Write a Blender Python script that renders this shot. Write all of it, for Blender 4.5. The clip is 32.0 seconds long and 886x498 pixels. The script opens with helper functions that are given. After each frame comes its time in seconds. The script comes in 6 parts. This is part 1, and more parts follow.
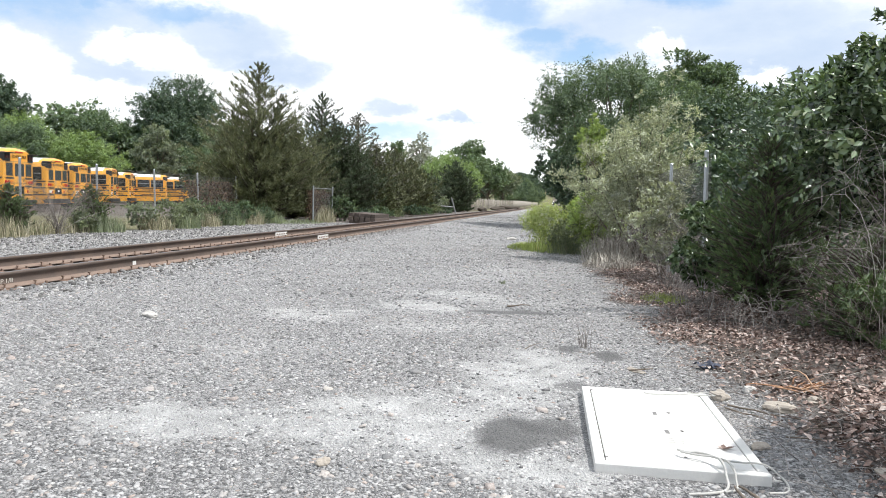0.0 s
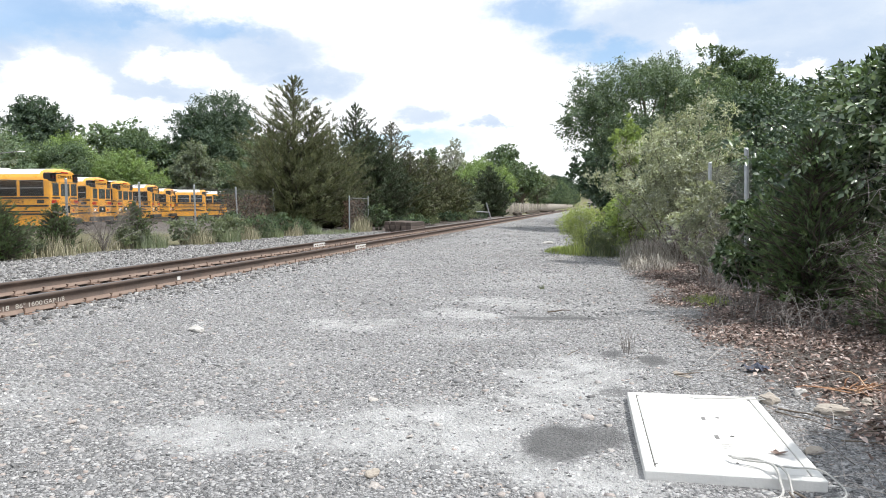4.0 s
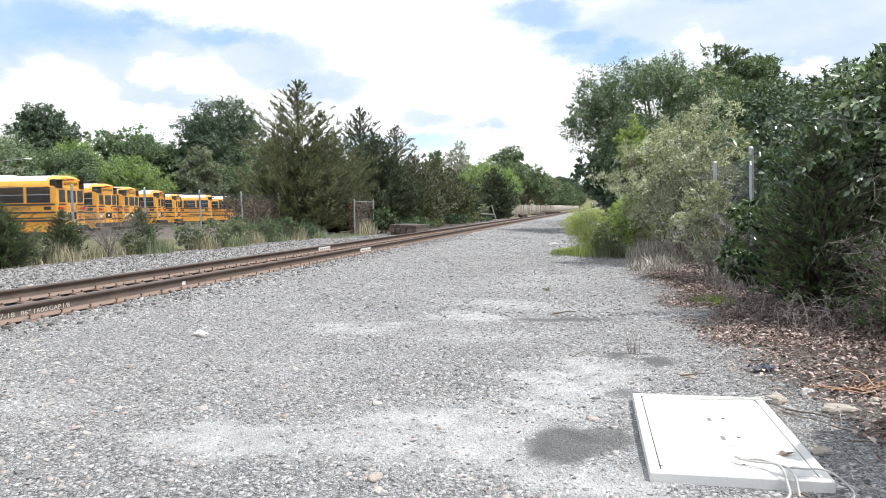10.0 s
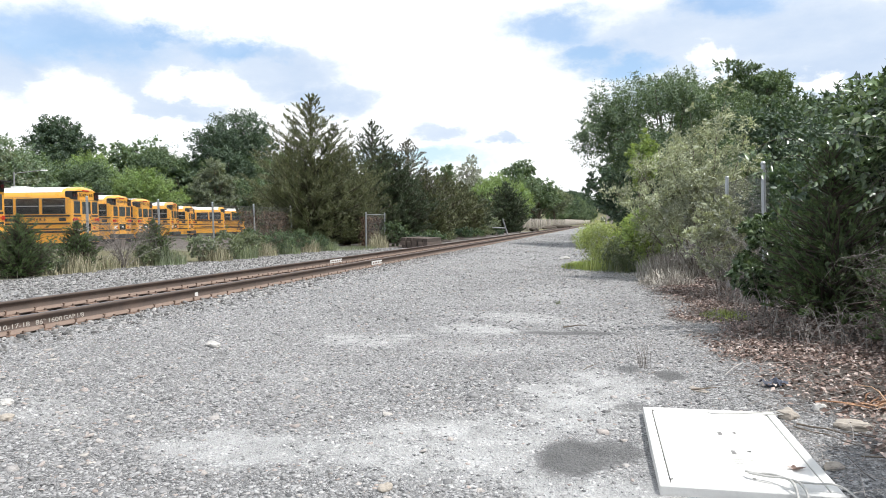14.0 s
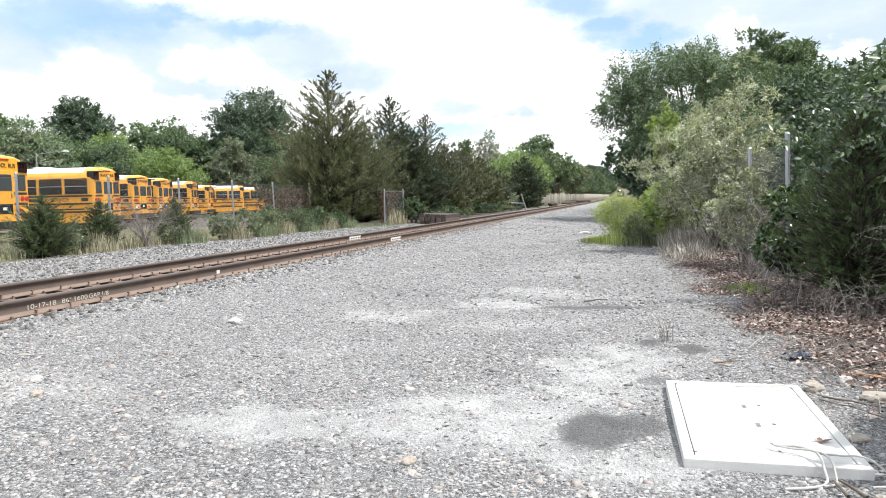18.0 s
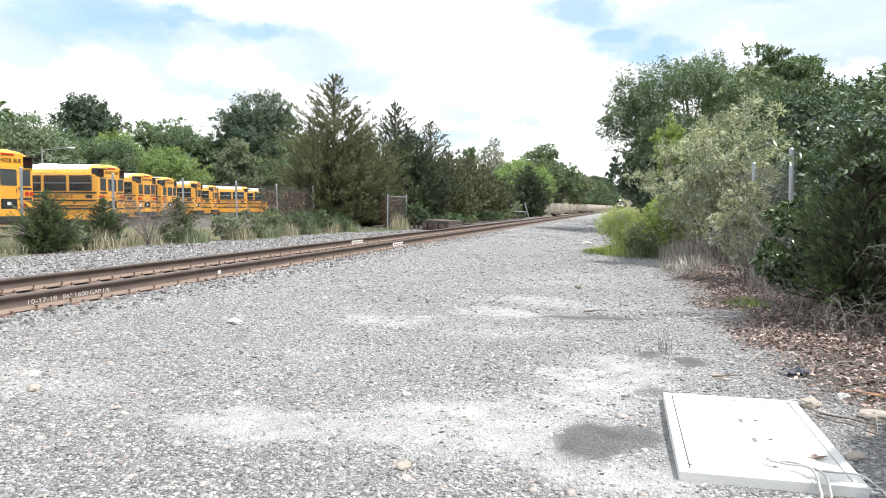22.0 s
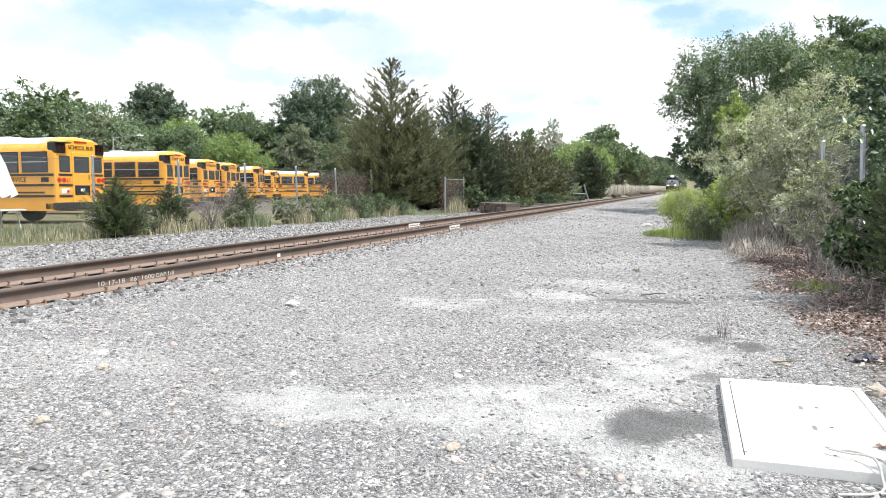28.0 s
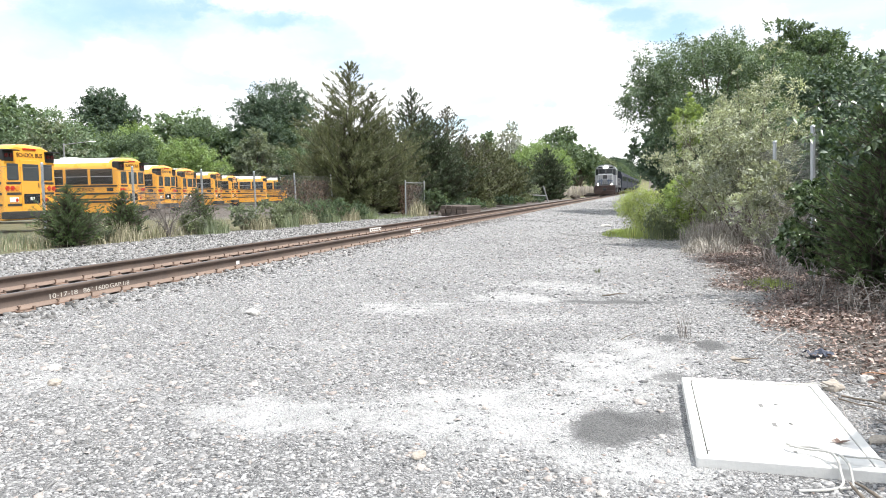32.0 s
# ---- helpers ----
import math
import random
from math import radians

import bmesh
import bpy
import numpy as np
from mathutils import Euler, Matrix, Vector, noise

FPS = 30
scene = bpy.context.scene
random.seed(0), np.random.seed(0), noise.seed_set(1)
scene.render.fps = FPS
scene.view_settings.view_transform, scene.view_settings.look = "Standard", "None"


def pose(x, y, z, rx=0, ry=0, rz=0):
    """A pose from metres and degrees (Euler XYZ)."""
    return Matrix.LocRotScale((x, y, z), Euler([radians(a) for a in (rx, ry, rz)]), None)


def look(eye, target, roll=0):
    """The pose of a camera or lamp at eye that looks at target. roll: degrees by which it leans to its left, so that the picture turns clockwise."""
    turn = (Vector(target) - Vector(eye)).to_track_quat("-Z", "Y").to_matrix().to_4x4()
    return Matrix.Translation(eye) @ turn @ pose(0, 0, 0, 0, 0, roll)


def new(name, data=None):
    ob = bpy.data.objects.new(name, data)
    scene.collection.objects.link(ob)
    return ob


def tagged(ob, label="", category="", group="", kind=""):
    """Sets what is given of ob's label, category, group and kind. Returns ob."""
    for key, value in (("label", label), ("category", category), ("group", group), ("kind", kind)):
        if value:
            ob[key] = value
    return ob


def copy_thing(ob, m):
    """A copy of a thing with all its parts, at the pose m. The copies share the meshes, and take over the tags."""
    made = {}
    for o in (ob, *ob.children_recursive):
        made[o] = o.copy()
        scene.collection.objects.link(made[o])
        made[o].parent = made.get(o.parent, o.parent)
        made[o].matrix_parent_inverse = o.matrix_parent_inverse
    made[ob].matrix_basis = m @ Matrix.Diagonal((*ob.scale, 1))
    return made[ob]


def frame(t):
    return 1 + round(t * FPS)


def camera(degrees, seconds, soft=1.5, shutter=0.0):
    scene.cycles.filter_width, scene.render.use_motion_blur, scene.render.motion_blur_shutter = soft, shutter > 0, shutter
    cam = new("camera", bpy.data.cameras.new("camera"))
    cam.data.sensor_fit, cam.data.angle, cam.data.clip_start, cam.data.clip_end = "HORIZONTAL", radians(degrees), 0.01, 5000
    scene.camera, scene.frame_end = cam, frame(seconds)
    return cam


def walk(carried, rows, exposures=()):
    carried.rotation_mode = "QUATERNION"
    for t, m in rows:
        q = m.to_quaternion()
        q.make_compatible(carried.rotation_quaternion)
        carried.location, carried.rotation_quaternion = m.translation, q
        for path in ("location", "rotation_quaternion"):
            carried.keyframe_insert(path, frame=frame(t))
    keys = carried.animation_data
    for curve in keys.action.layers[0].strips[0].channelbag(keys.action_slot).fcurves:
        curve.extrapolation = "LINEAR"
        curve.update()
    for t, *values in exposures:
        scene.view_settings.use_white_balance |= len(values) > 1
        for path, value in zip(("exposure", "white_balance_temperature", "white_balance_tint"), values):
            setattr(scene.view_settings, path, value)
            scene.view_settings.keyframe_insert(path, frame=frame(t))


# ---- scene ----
# ---------------------------------------------------------------- camera
cam = camera(62.4, 32.0, 0.9)
# seconds, eye x y z, turn to the left, tilt up, lean to the left
EYES = [
    (0.0, 0.008, -0.003, 1.378, 8.93, -3.73, 1.40),
    (0.5, -0.005, -0.027, 1.384, 9.88, -2.31, 1.45),
    (1.0, -0.008, -0.029, 1.386, 11.17, -2.18, 0.15),
    (1.5, -0.019, -0.028, 1.388, 11.65, -3.26, -0.40),
    (2.0, 0.000, -0.022, 1.394, 12.28, -2.88, -0.45),
    (2.5, -0.008, -0.025, 1.411, 11.88, -2.88, -0.04),
    (3.0, -0.022, -0.032, 1.410, 11.94, -2.46, 0.52),
    (3.5, -0.022, -0.034, 1.408, 11.70, -3.37, -0.42),
    (5.5, -0.011, -0.010, 1.400, 11.98, -2.96, -0.23),
    (6.0, -0.015, -0.007, 1.398, 12.16, -3.50, -0.26),
    (6.5, -0.006, 0.000, 1.395, 11.75, -3.66, -0.38),
    (7.0, -0.013, -0.003, 1.398, 11.89, -2.92, -0.38),
    (7.5, -0.012, -0.016, 1.396, 12.95, -3.27, 0.25),
    (8.0, -0.003, -0.007, 1.391, 12.33, -3.57, -0.18),
    (8.5, -0.000, 0.001, 1.394, 11.93, -3.61, -0.41),
    (9.0, -0.000, 0.000, 1.400, 12.00, -2.90, -1.10),
    (9.5, 0.001, -0.005, 1.400, 12.26, -2.91, -1.09),
    (10.0, -0.001, -0.008, 1.402, 12.20, -3.09, -1.03),
    (10.5, 0.008, -0.005, 1.398, 12.33, -3.16, -0.62),
    (11.0, 0.002, -0.009, 1.391, 12.38, -3.58, -0.33),
    (11.5, 0.007, -0.009, 1.392, 12.60, -3.48, -0.52),
    (12.0, 0.005, -0.014, 1.389, 12.86, -2.85, -1.01),
    (12.5, 0.011, -0.025, 1.393, 13.17, -2.70, -0.79),
    (13.0, 0.006, -0.039, 1.392, 12.88, -2.73, -0.02),
    (13.5, 0.006, -0.038, 1.391, 12.88, -2.32, -0.52),
    (14.0, 0.006, -0.039, 1.393, 13.05, -2.02, -0.70),
    (14.5, 0.002, -0.033, 1.392, 13.36, -2.54, -0.89),
    (15.0, -0.008, -0.036, 1.398, 13.40, -3.22, -0.27),
    (15.5, 0.008, -0.031, 1.387, 13.67, -3.07, -1.00),
    (17.5, -0.009, -0.027, 1.392, 13.56, -4.02, -1.34),
    (18.0, -0.012, -0.030, 1.384, 14.53, -3.86, -1.35),
    (18.5, -0.009, -0.019, 1.386, 14.27, -4.92, -1.24),
    (19.0, -0.013, -0.021, 1.391, 14.39, -4.78, -1.18),
    (19.5, -0.009, -0.025, 1.388, 14.43, -4.83, -0.66),
    (20.0, -0.008, -0.032, 1.390, 15.12, -4.59, -1.38),
    (20.5, -0.006, -0.031, 1.388, 14.92, -4.21, -0.63),
    (21.0, -0.007, -0.032, 1.389, 14.64, -4.11, -1.29),
    (21.5, -0.023, -0.034, 1.392, 13.44, -4.20, -0.74),
    (22.0, -0.002, -0.036, 1.380, 14.69, -3.34, 0.21),
    (22.5, -0.001, -0.027, 1.378, 13.59, -3.92, -0.37),
    (23.0, -0.003, -0.023, 1.379, 14.28, -4.88, -0.98),
    (23.5, -0.002, -0.020, 1.377, 13.46, -5.21, -0.45),
    (24.0, 0.004, -0.033, 1.383, 13.36, -3.96, -0.99),
    (24.5, -0.002, -0.032, 1.389, 12.80, -4.36, -0.55),
    (26.5, 0.000, -0.002, 1.372, 12.09, -4.35, 0.43),
    (27.0, -0.007, -0.007, 1.366, 12.59, -5.15, 0.43),
    (27.5, 0.004, -0.018, 1.383, 14.27, -4.34, -0.36),
    (28.0, 0.051, -0.021, 1.382, 19.29, -4.68, -0.30),
    (28.5, 0.013, -0.011, 1.398, 14.90, -4.93, -0.85),
    (29.0, -0.008, -0.045, 1.399, 16.92, -5.45, -0.51),
    (29.5, 0.024, 0.003, 1.394, 17.64, -5.83, 0.03),
    (30.0, -0.000, 0.019, 1.395, 15.60, -5.56, -0.62),
    (30.5, -0.005, 0.006, 1.401, 16.16, -5.05, -0.98),
    (31.0, 0.002, 0.004, 1.400, 16.28, -5.07, -0.88),
    (31.5, 0.012, 0.002, 1.404, 15.77, -4.42, -1.00),
    (32.0, 0.035, 0.011, 1.395, 16.26, -4.48, -1.04),
]
EXPOSURES = [(0.0, 0.04, 6390, 10), (1.0, -0.26, 6390, 10), (2.0, 0.1, 6390, 10), (3.0, -0.02, 6390, 10), (6.0, 0.14, 6390, 10), (9.0, 0.2, 6390, 10), (10.0, 0.12, 6390, 10), (12.0, 0.18, 6390, 10), (14.0, 0.01, 6390, 10), (15.5, 0.1, 6400, 10), (17.5, 0.2, 6430, 10),
             (20.0, 0.25, 6450, 10), (21.0, 0.28, 6450, 10), (22.0, 0.3, 6450, 10), (23.0, 0.22, 6450, 10), (24.0, 0.19, 6450, 10), (24.5, 0.2, 6450, 10), (27.0, 0.26, 6420, 10), (28.0, 0.34, 6450, 10), (29.0, 0.36, 6450, 10), (30.0, 0.2, 6450, 10), (31.0, 0.25, 6450, 10), (32.0, 0.42, 6450, 10)]
walk(cam, [(t, pose(x, y, z, 0, 0, turn) @ pose(0, 0, 0, 90 + tilt) @ pose(0, 0, 0, 0, 0, lean))
           for t, x, y, z, turn, tilt, lean in EYES], EXPOSURES)

# ---------------------------------------------------------------- sky and sun
SUN_AZ, SUN_EL = 97.0, 60.0     # degrees from +y towards +x, and above the horizon
world = bpy.data.worlds.new("sky")
scene.world = world
world.use_nodes = True


def link_nodes(tree, a, b):
    tree.links.new(a, b)


# clouds in the open sky: azimuth from +y towards +x, elevation, half width and half height in degrees
BLUE_GAPS = [(-40.0, 13.2, 4.6, 1.8), (-4.8, 14.5, 3.2, 1.2), (-1.9, 12.7, 2.3, 0.95), (0.6, 11.4, 2.0, 0.85), (8.6, 15.4, 3.0, 1.1), (-14.5, 4.9, 5.0, 0.8), (-29.0, 13.2, 3.0, 0.9), (-35.5, 13.6, 2.2, 0.9)]
GREY_CLOUDS = [(-34.5, 11.2, 5.4, 2.4), (-33.2, 8.8, 3.2, 2.4), (-25.0, 11.6, 4.4, 1.8), (-22.5, 9.4, 3.2, 1.2), (8.0, 12.8, 11.5, 2.6), (16.0, 10.2, 8.0, 2.4),
               (-13.0, 7.1, 2.2, 0.9), (-7.6, 6.0, 1.4, 0.5), (2.0, 9.4, 3.4, 1.0), (-44.0, 10.5, 4.0, 2.0)]
WHITE_PUFFS = [(-30.5, 10.2, 2.8, 1.1), (-39.4, 8.2, 2.6, 2.2), (-34.2, 7.0, 2.6, 1.0), (-26.0, 8.4, 2.4, 1.0), (6.6, 11.6, 1.7, 1.0), (14.2, 9.2, 1.8, 0.8)]


def build_sky():
    t = world.node_tree
    n = t.nodes
    back = n["Background"]
    back.inputs["Strength"].default_value = 0.1
    sky = n.new("ShaderNodeTexSky")
    sky.sky_type, sky.sun_disc = "NISHITA", False
    sky.sun_elevation, sky.sun_rotation = radians(SUN_EL), radians(SUN_AZ)
    sky.air_density, sky.dust_density, sky.ozone_density = 1.0, 1.2, 2.0
    co = n.new("ShaderNodeTexCoord").outputs["Generated"]

    def cloud_noise(scale, detail, rough, stretch, at=(0.35, 0.2, 0.1)):
        mp = n.new("ShaderNodeMapping")
        mp.inputs["Scale"].default_value, mp.inputs["Location"].default_value = stretch, at
        link_nodes(t, co, mp.inputs["Vector"])
        no = n.new("ShaderNodeTexNoise")
        no.inputs["Scale"].default_value, no.inputs["Detail"].default_value, no.inputs["Roughness"].default_value = scale, detail, rough
        link_nodes(t, mp.outputs["Vector"], no.inputs["Vector"])
        return no

    def vec(op, a, b):
        v = n.new("ShaderNodeVectorMath")
        v.operation = op
        for sock, x in zip(v.inputs, (a, b)):
            if isinstance(x, bpy.types.NodeSocket):
                link_nodes(t, x, sock)
            elif x is not None:
                sock.default_value = x
        return v.outputs["Value" if op == "LENGTH" else "Vector"]

    def number(op, a, b):
        v = n.new("ShaderNodeMath")
        v.operation = op
        for sock, x in zip(v.inputs, (a, b)):
            if isinstance(x, bpy.types.NodeSocket):
                link_nodes(t, x, sock)
            else:
                sock.default_value = x
        return v.outputs[0]

    rag = cloud_noise(13.0, 7, 0.62, (1, 1, 1.7))
    ragged = vec("ADD", co, vec("MULTIPLY", vec("SUBTRACT", rag.outputs["Color"], (0.5, 0.5, 0.5)), (0.13, 0.0, 0.075)))

    def spots(items, soft):
        total = None
        for az, el, w, h in items:
            c = (math.sin(radians(az)) * math.cos(radians(el)), math.cos(radians(az)) * math.cos(radians(el)), math.sin(radians(el)))
            d = vec("LENGTH", vec("MULTIPLY", vec("SUBTRACT", ragged, c), (1 / math.sin(radians(w)), 1.5, 1 / math.sin(radians(h)))), None)
            m = n.new("ShaderNodeMapRange")
            m.interpolation_type = "SMOOTHSTEP"
            m.inputs["From Min"].default_value, m.inputs["From Max"].default_value = 1 + soft, 1 - soft
            link_nodes(t, d, m.inputs["Value"])
            total = m.outputs[0] if total is None else number("MAXIMUM", total, m.outputs[0])
        return total

    big, puff, soft = cloud_noise(1.3, 9, 0.55, (2.1, 2.1, 4.6)), cloud_noise(5.0, 8, 0.6, (2.1, 2.1, 4.6)), cloud_noise(2.6, 6, 0.5, (2.1, 2.1, 4.6))
    wide = ramp_node(t, number("ADD", number("MULTIPLY", big.outputs["Fac"], 0.66), number("MULTIPLY", puff.outputs["Fac"], 0.34)), [(0.35, (0, 0, 0)), (0.45, (1, 1, 1))]).outputs["Color"]
    ahead = spots([(-13, 8, 48, 24)], 0.2)
    cover = number("MAXIMUM", wide, ahead)
    cover = number("MINIMUM", cover, number("SUBTRACT", 1.0, number("MULTIPLY", spots(BLUE_GAPS, 0.65), 0.8)))
    shade = ramp_node(t, soft.outputs["Fac"], [(0.3, (0, 0, 0)), (0.6, (1, 1, 1))]).outputs["Color"]
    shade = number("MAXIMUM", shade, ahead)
    veil = ramp_node(t, cloud_noise(6.0, 6, 0.6, (1, 1, 2.2)).outputs["Fac"], [(0.35, (0.55,) * 3), (0.65, (1,) * 3)]).outputs["Color"]
    shade = number("SUBTRACT", shade, number("MULTIPLY", number("MULTIPLY", spots(GREY_CLOUDS, 0.55), veil), number("SUBTRACT", 1.0, spots(WHITE_PUFFS, 0.35))))
    tone = ramp_node(t, shade, [(0.0, (6.3, 7.5, 9.3)), (0.5, (7.8, 8.7, 9.9)), (1.0, (12.0, 12.1, 12.3))]).outputs["Color"]
    blue = mix_node(t, 1.0, sky.outputs["Color"], (1.7, 1.85, 1.9), "MULTIPLY")
    link_nodes(t, mix_node(t, cover, blue, tone), back.inputs["Color"])


sun = new("sun", bpy.data.lights.new("sun", "SUN"))
sun.data.energy, sun.data.angle, sun.data.color = 4.6, radians(0.6), (1.0, 0.97, 0.925)
sd = Vector((math.sin(radians(SUN_AZ)) * math.cos(radians(SUN_EL)), math.cos(radians(SUN_AZ)) * math.cos(radians(SUN_EL)), math.sin(radians(SUN_EL))))
sun.matrix_world = look(sd * 50, (0, 0, 0))

# ---------------------------------------------------------------- materials


def shader(name, rough=0.7, metal=0.0):
    m = bpy.data.materials.new(name)
    m.use_nodes = True
    b = m.node_tree.nodes["Principled BSDF"]
    b.inputs["Roughness"].default_value, b.inputs["Metallic"].default_value = rough, metal
    return m, m.node_tree, b


def rgba(c, k=1.0):
    return (c[0] * k, c[1] * k, c[2] * k, 1)


def noise_node(t, scale, detail=4, rough=0.6, space="Object"):
    co = t.nodes.new("ShaderNodeTexCoord")
    no = t.nodes.new("ShaderNodeTexNoise")
    no.inputs["Scale"].default_value, no.inputs["Detail"].default_value, no.inputs["Roughness"].default_value = scale, detail, rough
    t.links.new(co.outputs[space], no.inputs["Vector"])
    return no


def ramp_node(t, fac, stops):
    r = t.nodes.new("ShaderNodeValToRGB")
    e = r.color_ramp.elements
    while len(e) < len(stops):
        e.new(0.5)
    for s, (p, c) in zip(e, stops):
        s.position, s.color = p, c if len(c) == 4 else (*c, 1)
    t.links.new(fac, r.inputs["Fac"])
    return r


def mix_node(t, fac, a, b, blend="MIX"):
    m = t.nodes.new("ShaderNodeMix")
    m.data_type, m.blend_type = "RGBA", blend
    for sock, v in ((m.inputs[0], fac), (m.inputs[6], a), (m.inputs[7], b)):
        if isinstance(v, bpy.types.NodeSocket):
            t.links.new(v, sock)
        elif isinstance(v, (int, float)):
            sock.default_value = v
        else:
            sock.default_value = v if len(v) == 4 else (*v, 1)
    return m.outputs[2]


def bump_node(t, b, height, strength, distance=0.02):
    bp = t.nodes.new("ShaderNodeBump")
    bp.inputs["Strength"].default_value, bp.inputs["Distance"].default_value = strength, distance
    t.links.new(height, bp.inputs["Height"])
    t.links.new(bp.outputs["Normal"], b.inputs["Normal"])


def surf(name, c, rough=0.6, metal=0.0, scale=6.0, var=0.25, dirt=None, dirt_amt=0.5, bump=0.15, fine=60.0, spread=0.0, coat=0.0):
    """A worn surface: broad and fine colour noise, stains of a dirt colour, fine relief."""
    m, t, b = shader(name, rough, metal)
    n1, n2 = noise_node(t, scale, 5), noise_node(t, fine, 3)
    col = mix_node(t, n1.outputs["Fac"], rgba(c, 1 - var), rgba(c, 1 + var))
    grain = ramp_node(t, n2.outputs["Fac"], [(0.3, (1 - var * 0.5,) * 3), (0.7, (1 + var * 0.3,) * 3)])
    col = mix_node(t, 1.0, col, grain.outputs["Color"], "MULTIPLY")
    if dirt:
        n3 = noise_node(t, scale * 0.6, 7, 0.68)
        k = ramp_node(t, n3.outputs["Fac"], [(0.45, (0, 0, 0)), (0.7, (dirt_amt,) * 3)])
        col = mix_node(t, k.outputs["Color"], col, rgba(dirt))
    if spread:
        oi = t.nodes.new("ShaderNodeObjectInfo")
        k = ramp_node(t, oi.outputs["Random"], [(0, (1 - spread,) * 3), (1, (1 + spread,) * 3)])
        col = mix_node(t, 1.0, col, k.outputs["Color"], "MULTIPLY")
    t.links.new(col, b.inputs["Base Color"])
    rr = ramp_node(t, n1.outputs["Fac"], [(0.3, (max(rough - 0.12, 0.03),) * 3), (0.7, (min(rough + 0.12, 1),) * 3)])
    t.links.new(rr.outputs["Color"], b.inputs["Roughness"])
    b.inputs["Coat Weight"].default_value = coat
    if bump:
        bump_node(t, b, n2.outputs["Fac"], bump, 0.01)
    return m


def leafy(name, dark, light, odd, shine=0.45, through_=0.3, even=0.45):
    """Leaves: each one its own shade, some light passing through."""
    m, t, b = shader(name, shine)
    dark, light, odd = [(c[0], c[1], c[2] * 1.27) for c in (tuple((1 - even) * p + even * q for p, q in zip(dark, light)), light, odd)]
    g = t.nodes.new("ShaderNodeNewGeometry")
    r = ramp_node(t, g.outputs["Random Per Island"], [(0, dark), (0.55, light), (0.93, light), (1.0, odd)])
    n = noise_node(t, 0.7, 3)
    k = ramp_node(t, n.outputs["Fac"], [(0.3, (0.7,) * 3), (0.7, (1.25,) * 3)])
    col = mix_node(t, 1.0, r.outputs["Color"], k.outputs["Color"], "MULTIPLY")
    n2 = noise_node(t, 2.6, 2)
    k2 = ramp_node(t, n2.outputs["Fac"], [(0.34, (0.72,) * 3), (0.66, (1.3, 1.27, 1.2))])
    col = mix_node(t, 1.0, col, k2.outputs["Color"], "MULTIPLY")
    t.links.new(col, b.inputs["Base Color"])
    tr = t.nodes.new("ShaderNodeBsdfTranslucent")
    warm = mix_node(t, 1.0, col, (1.3, 1.35, 0.5), "MULTIPLY")
    t.links.new(warm, tr.inputs["Color"])
    ms = t.nodes.new("ShaderNodeMixShader")
    ms.inputs[0].default_value = through_
    t.links.new(b.outputs[0], ms.inputs[1])
    t.links.new(tr.outputs[0], ms.inputs[2])
    t.links.new(ms.outputs[0], t.nodes["Material Output"].inputs["Surface"])
    return m


def islands(name, stops, rough=0.85, grain=40.0):
    """Loose pieces, each with its own shade."""
    m, t, b = shader(name, rough)
    g = t.nodes.new("ShaderNodeNewGeometry")
    r = ramp_node(t, g.outputs["Random Per Island"], stops)
    n = noise_node(t, grain, 4)
    k = ramp_node(t, n.outputs["Fac"], [(0.3, (0.72,) * 3), (0.7, (1.22,) * 3)])
    t.links.new(mix_node(t, 1.0, r.outputs["Color"], k.outputs["Color"], "MULTIPLY"), b.inputs["Base Color"])
    bump_node(t, b, n.outputs["Fac"], 0.3, 0.005)
    return m


def glass_dark(name, c, rough=0.08):
    m, t, b = shader(name, rough)
    b.inputs["Base Color"].default_value = rgba(c)
    b.inputs["Specular IOR Level"].default_value = 0.6
    return m


def glow(name, c, k):
    m, t, b = shader(name, 0.3)
    b.inputs["Base Color"].default_value = rgba(c)
    b.inputs["Emission Color"].default_value = rgba(c)
    b.inputs["Emission Strength"].default_value = k
    return m


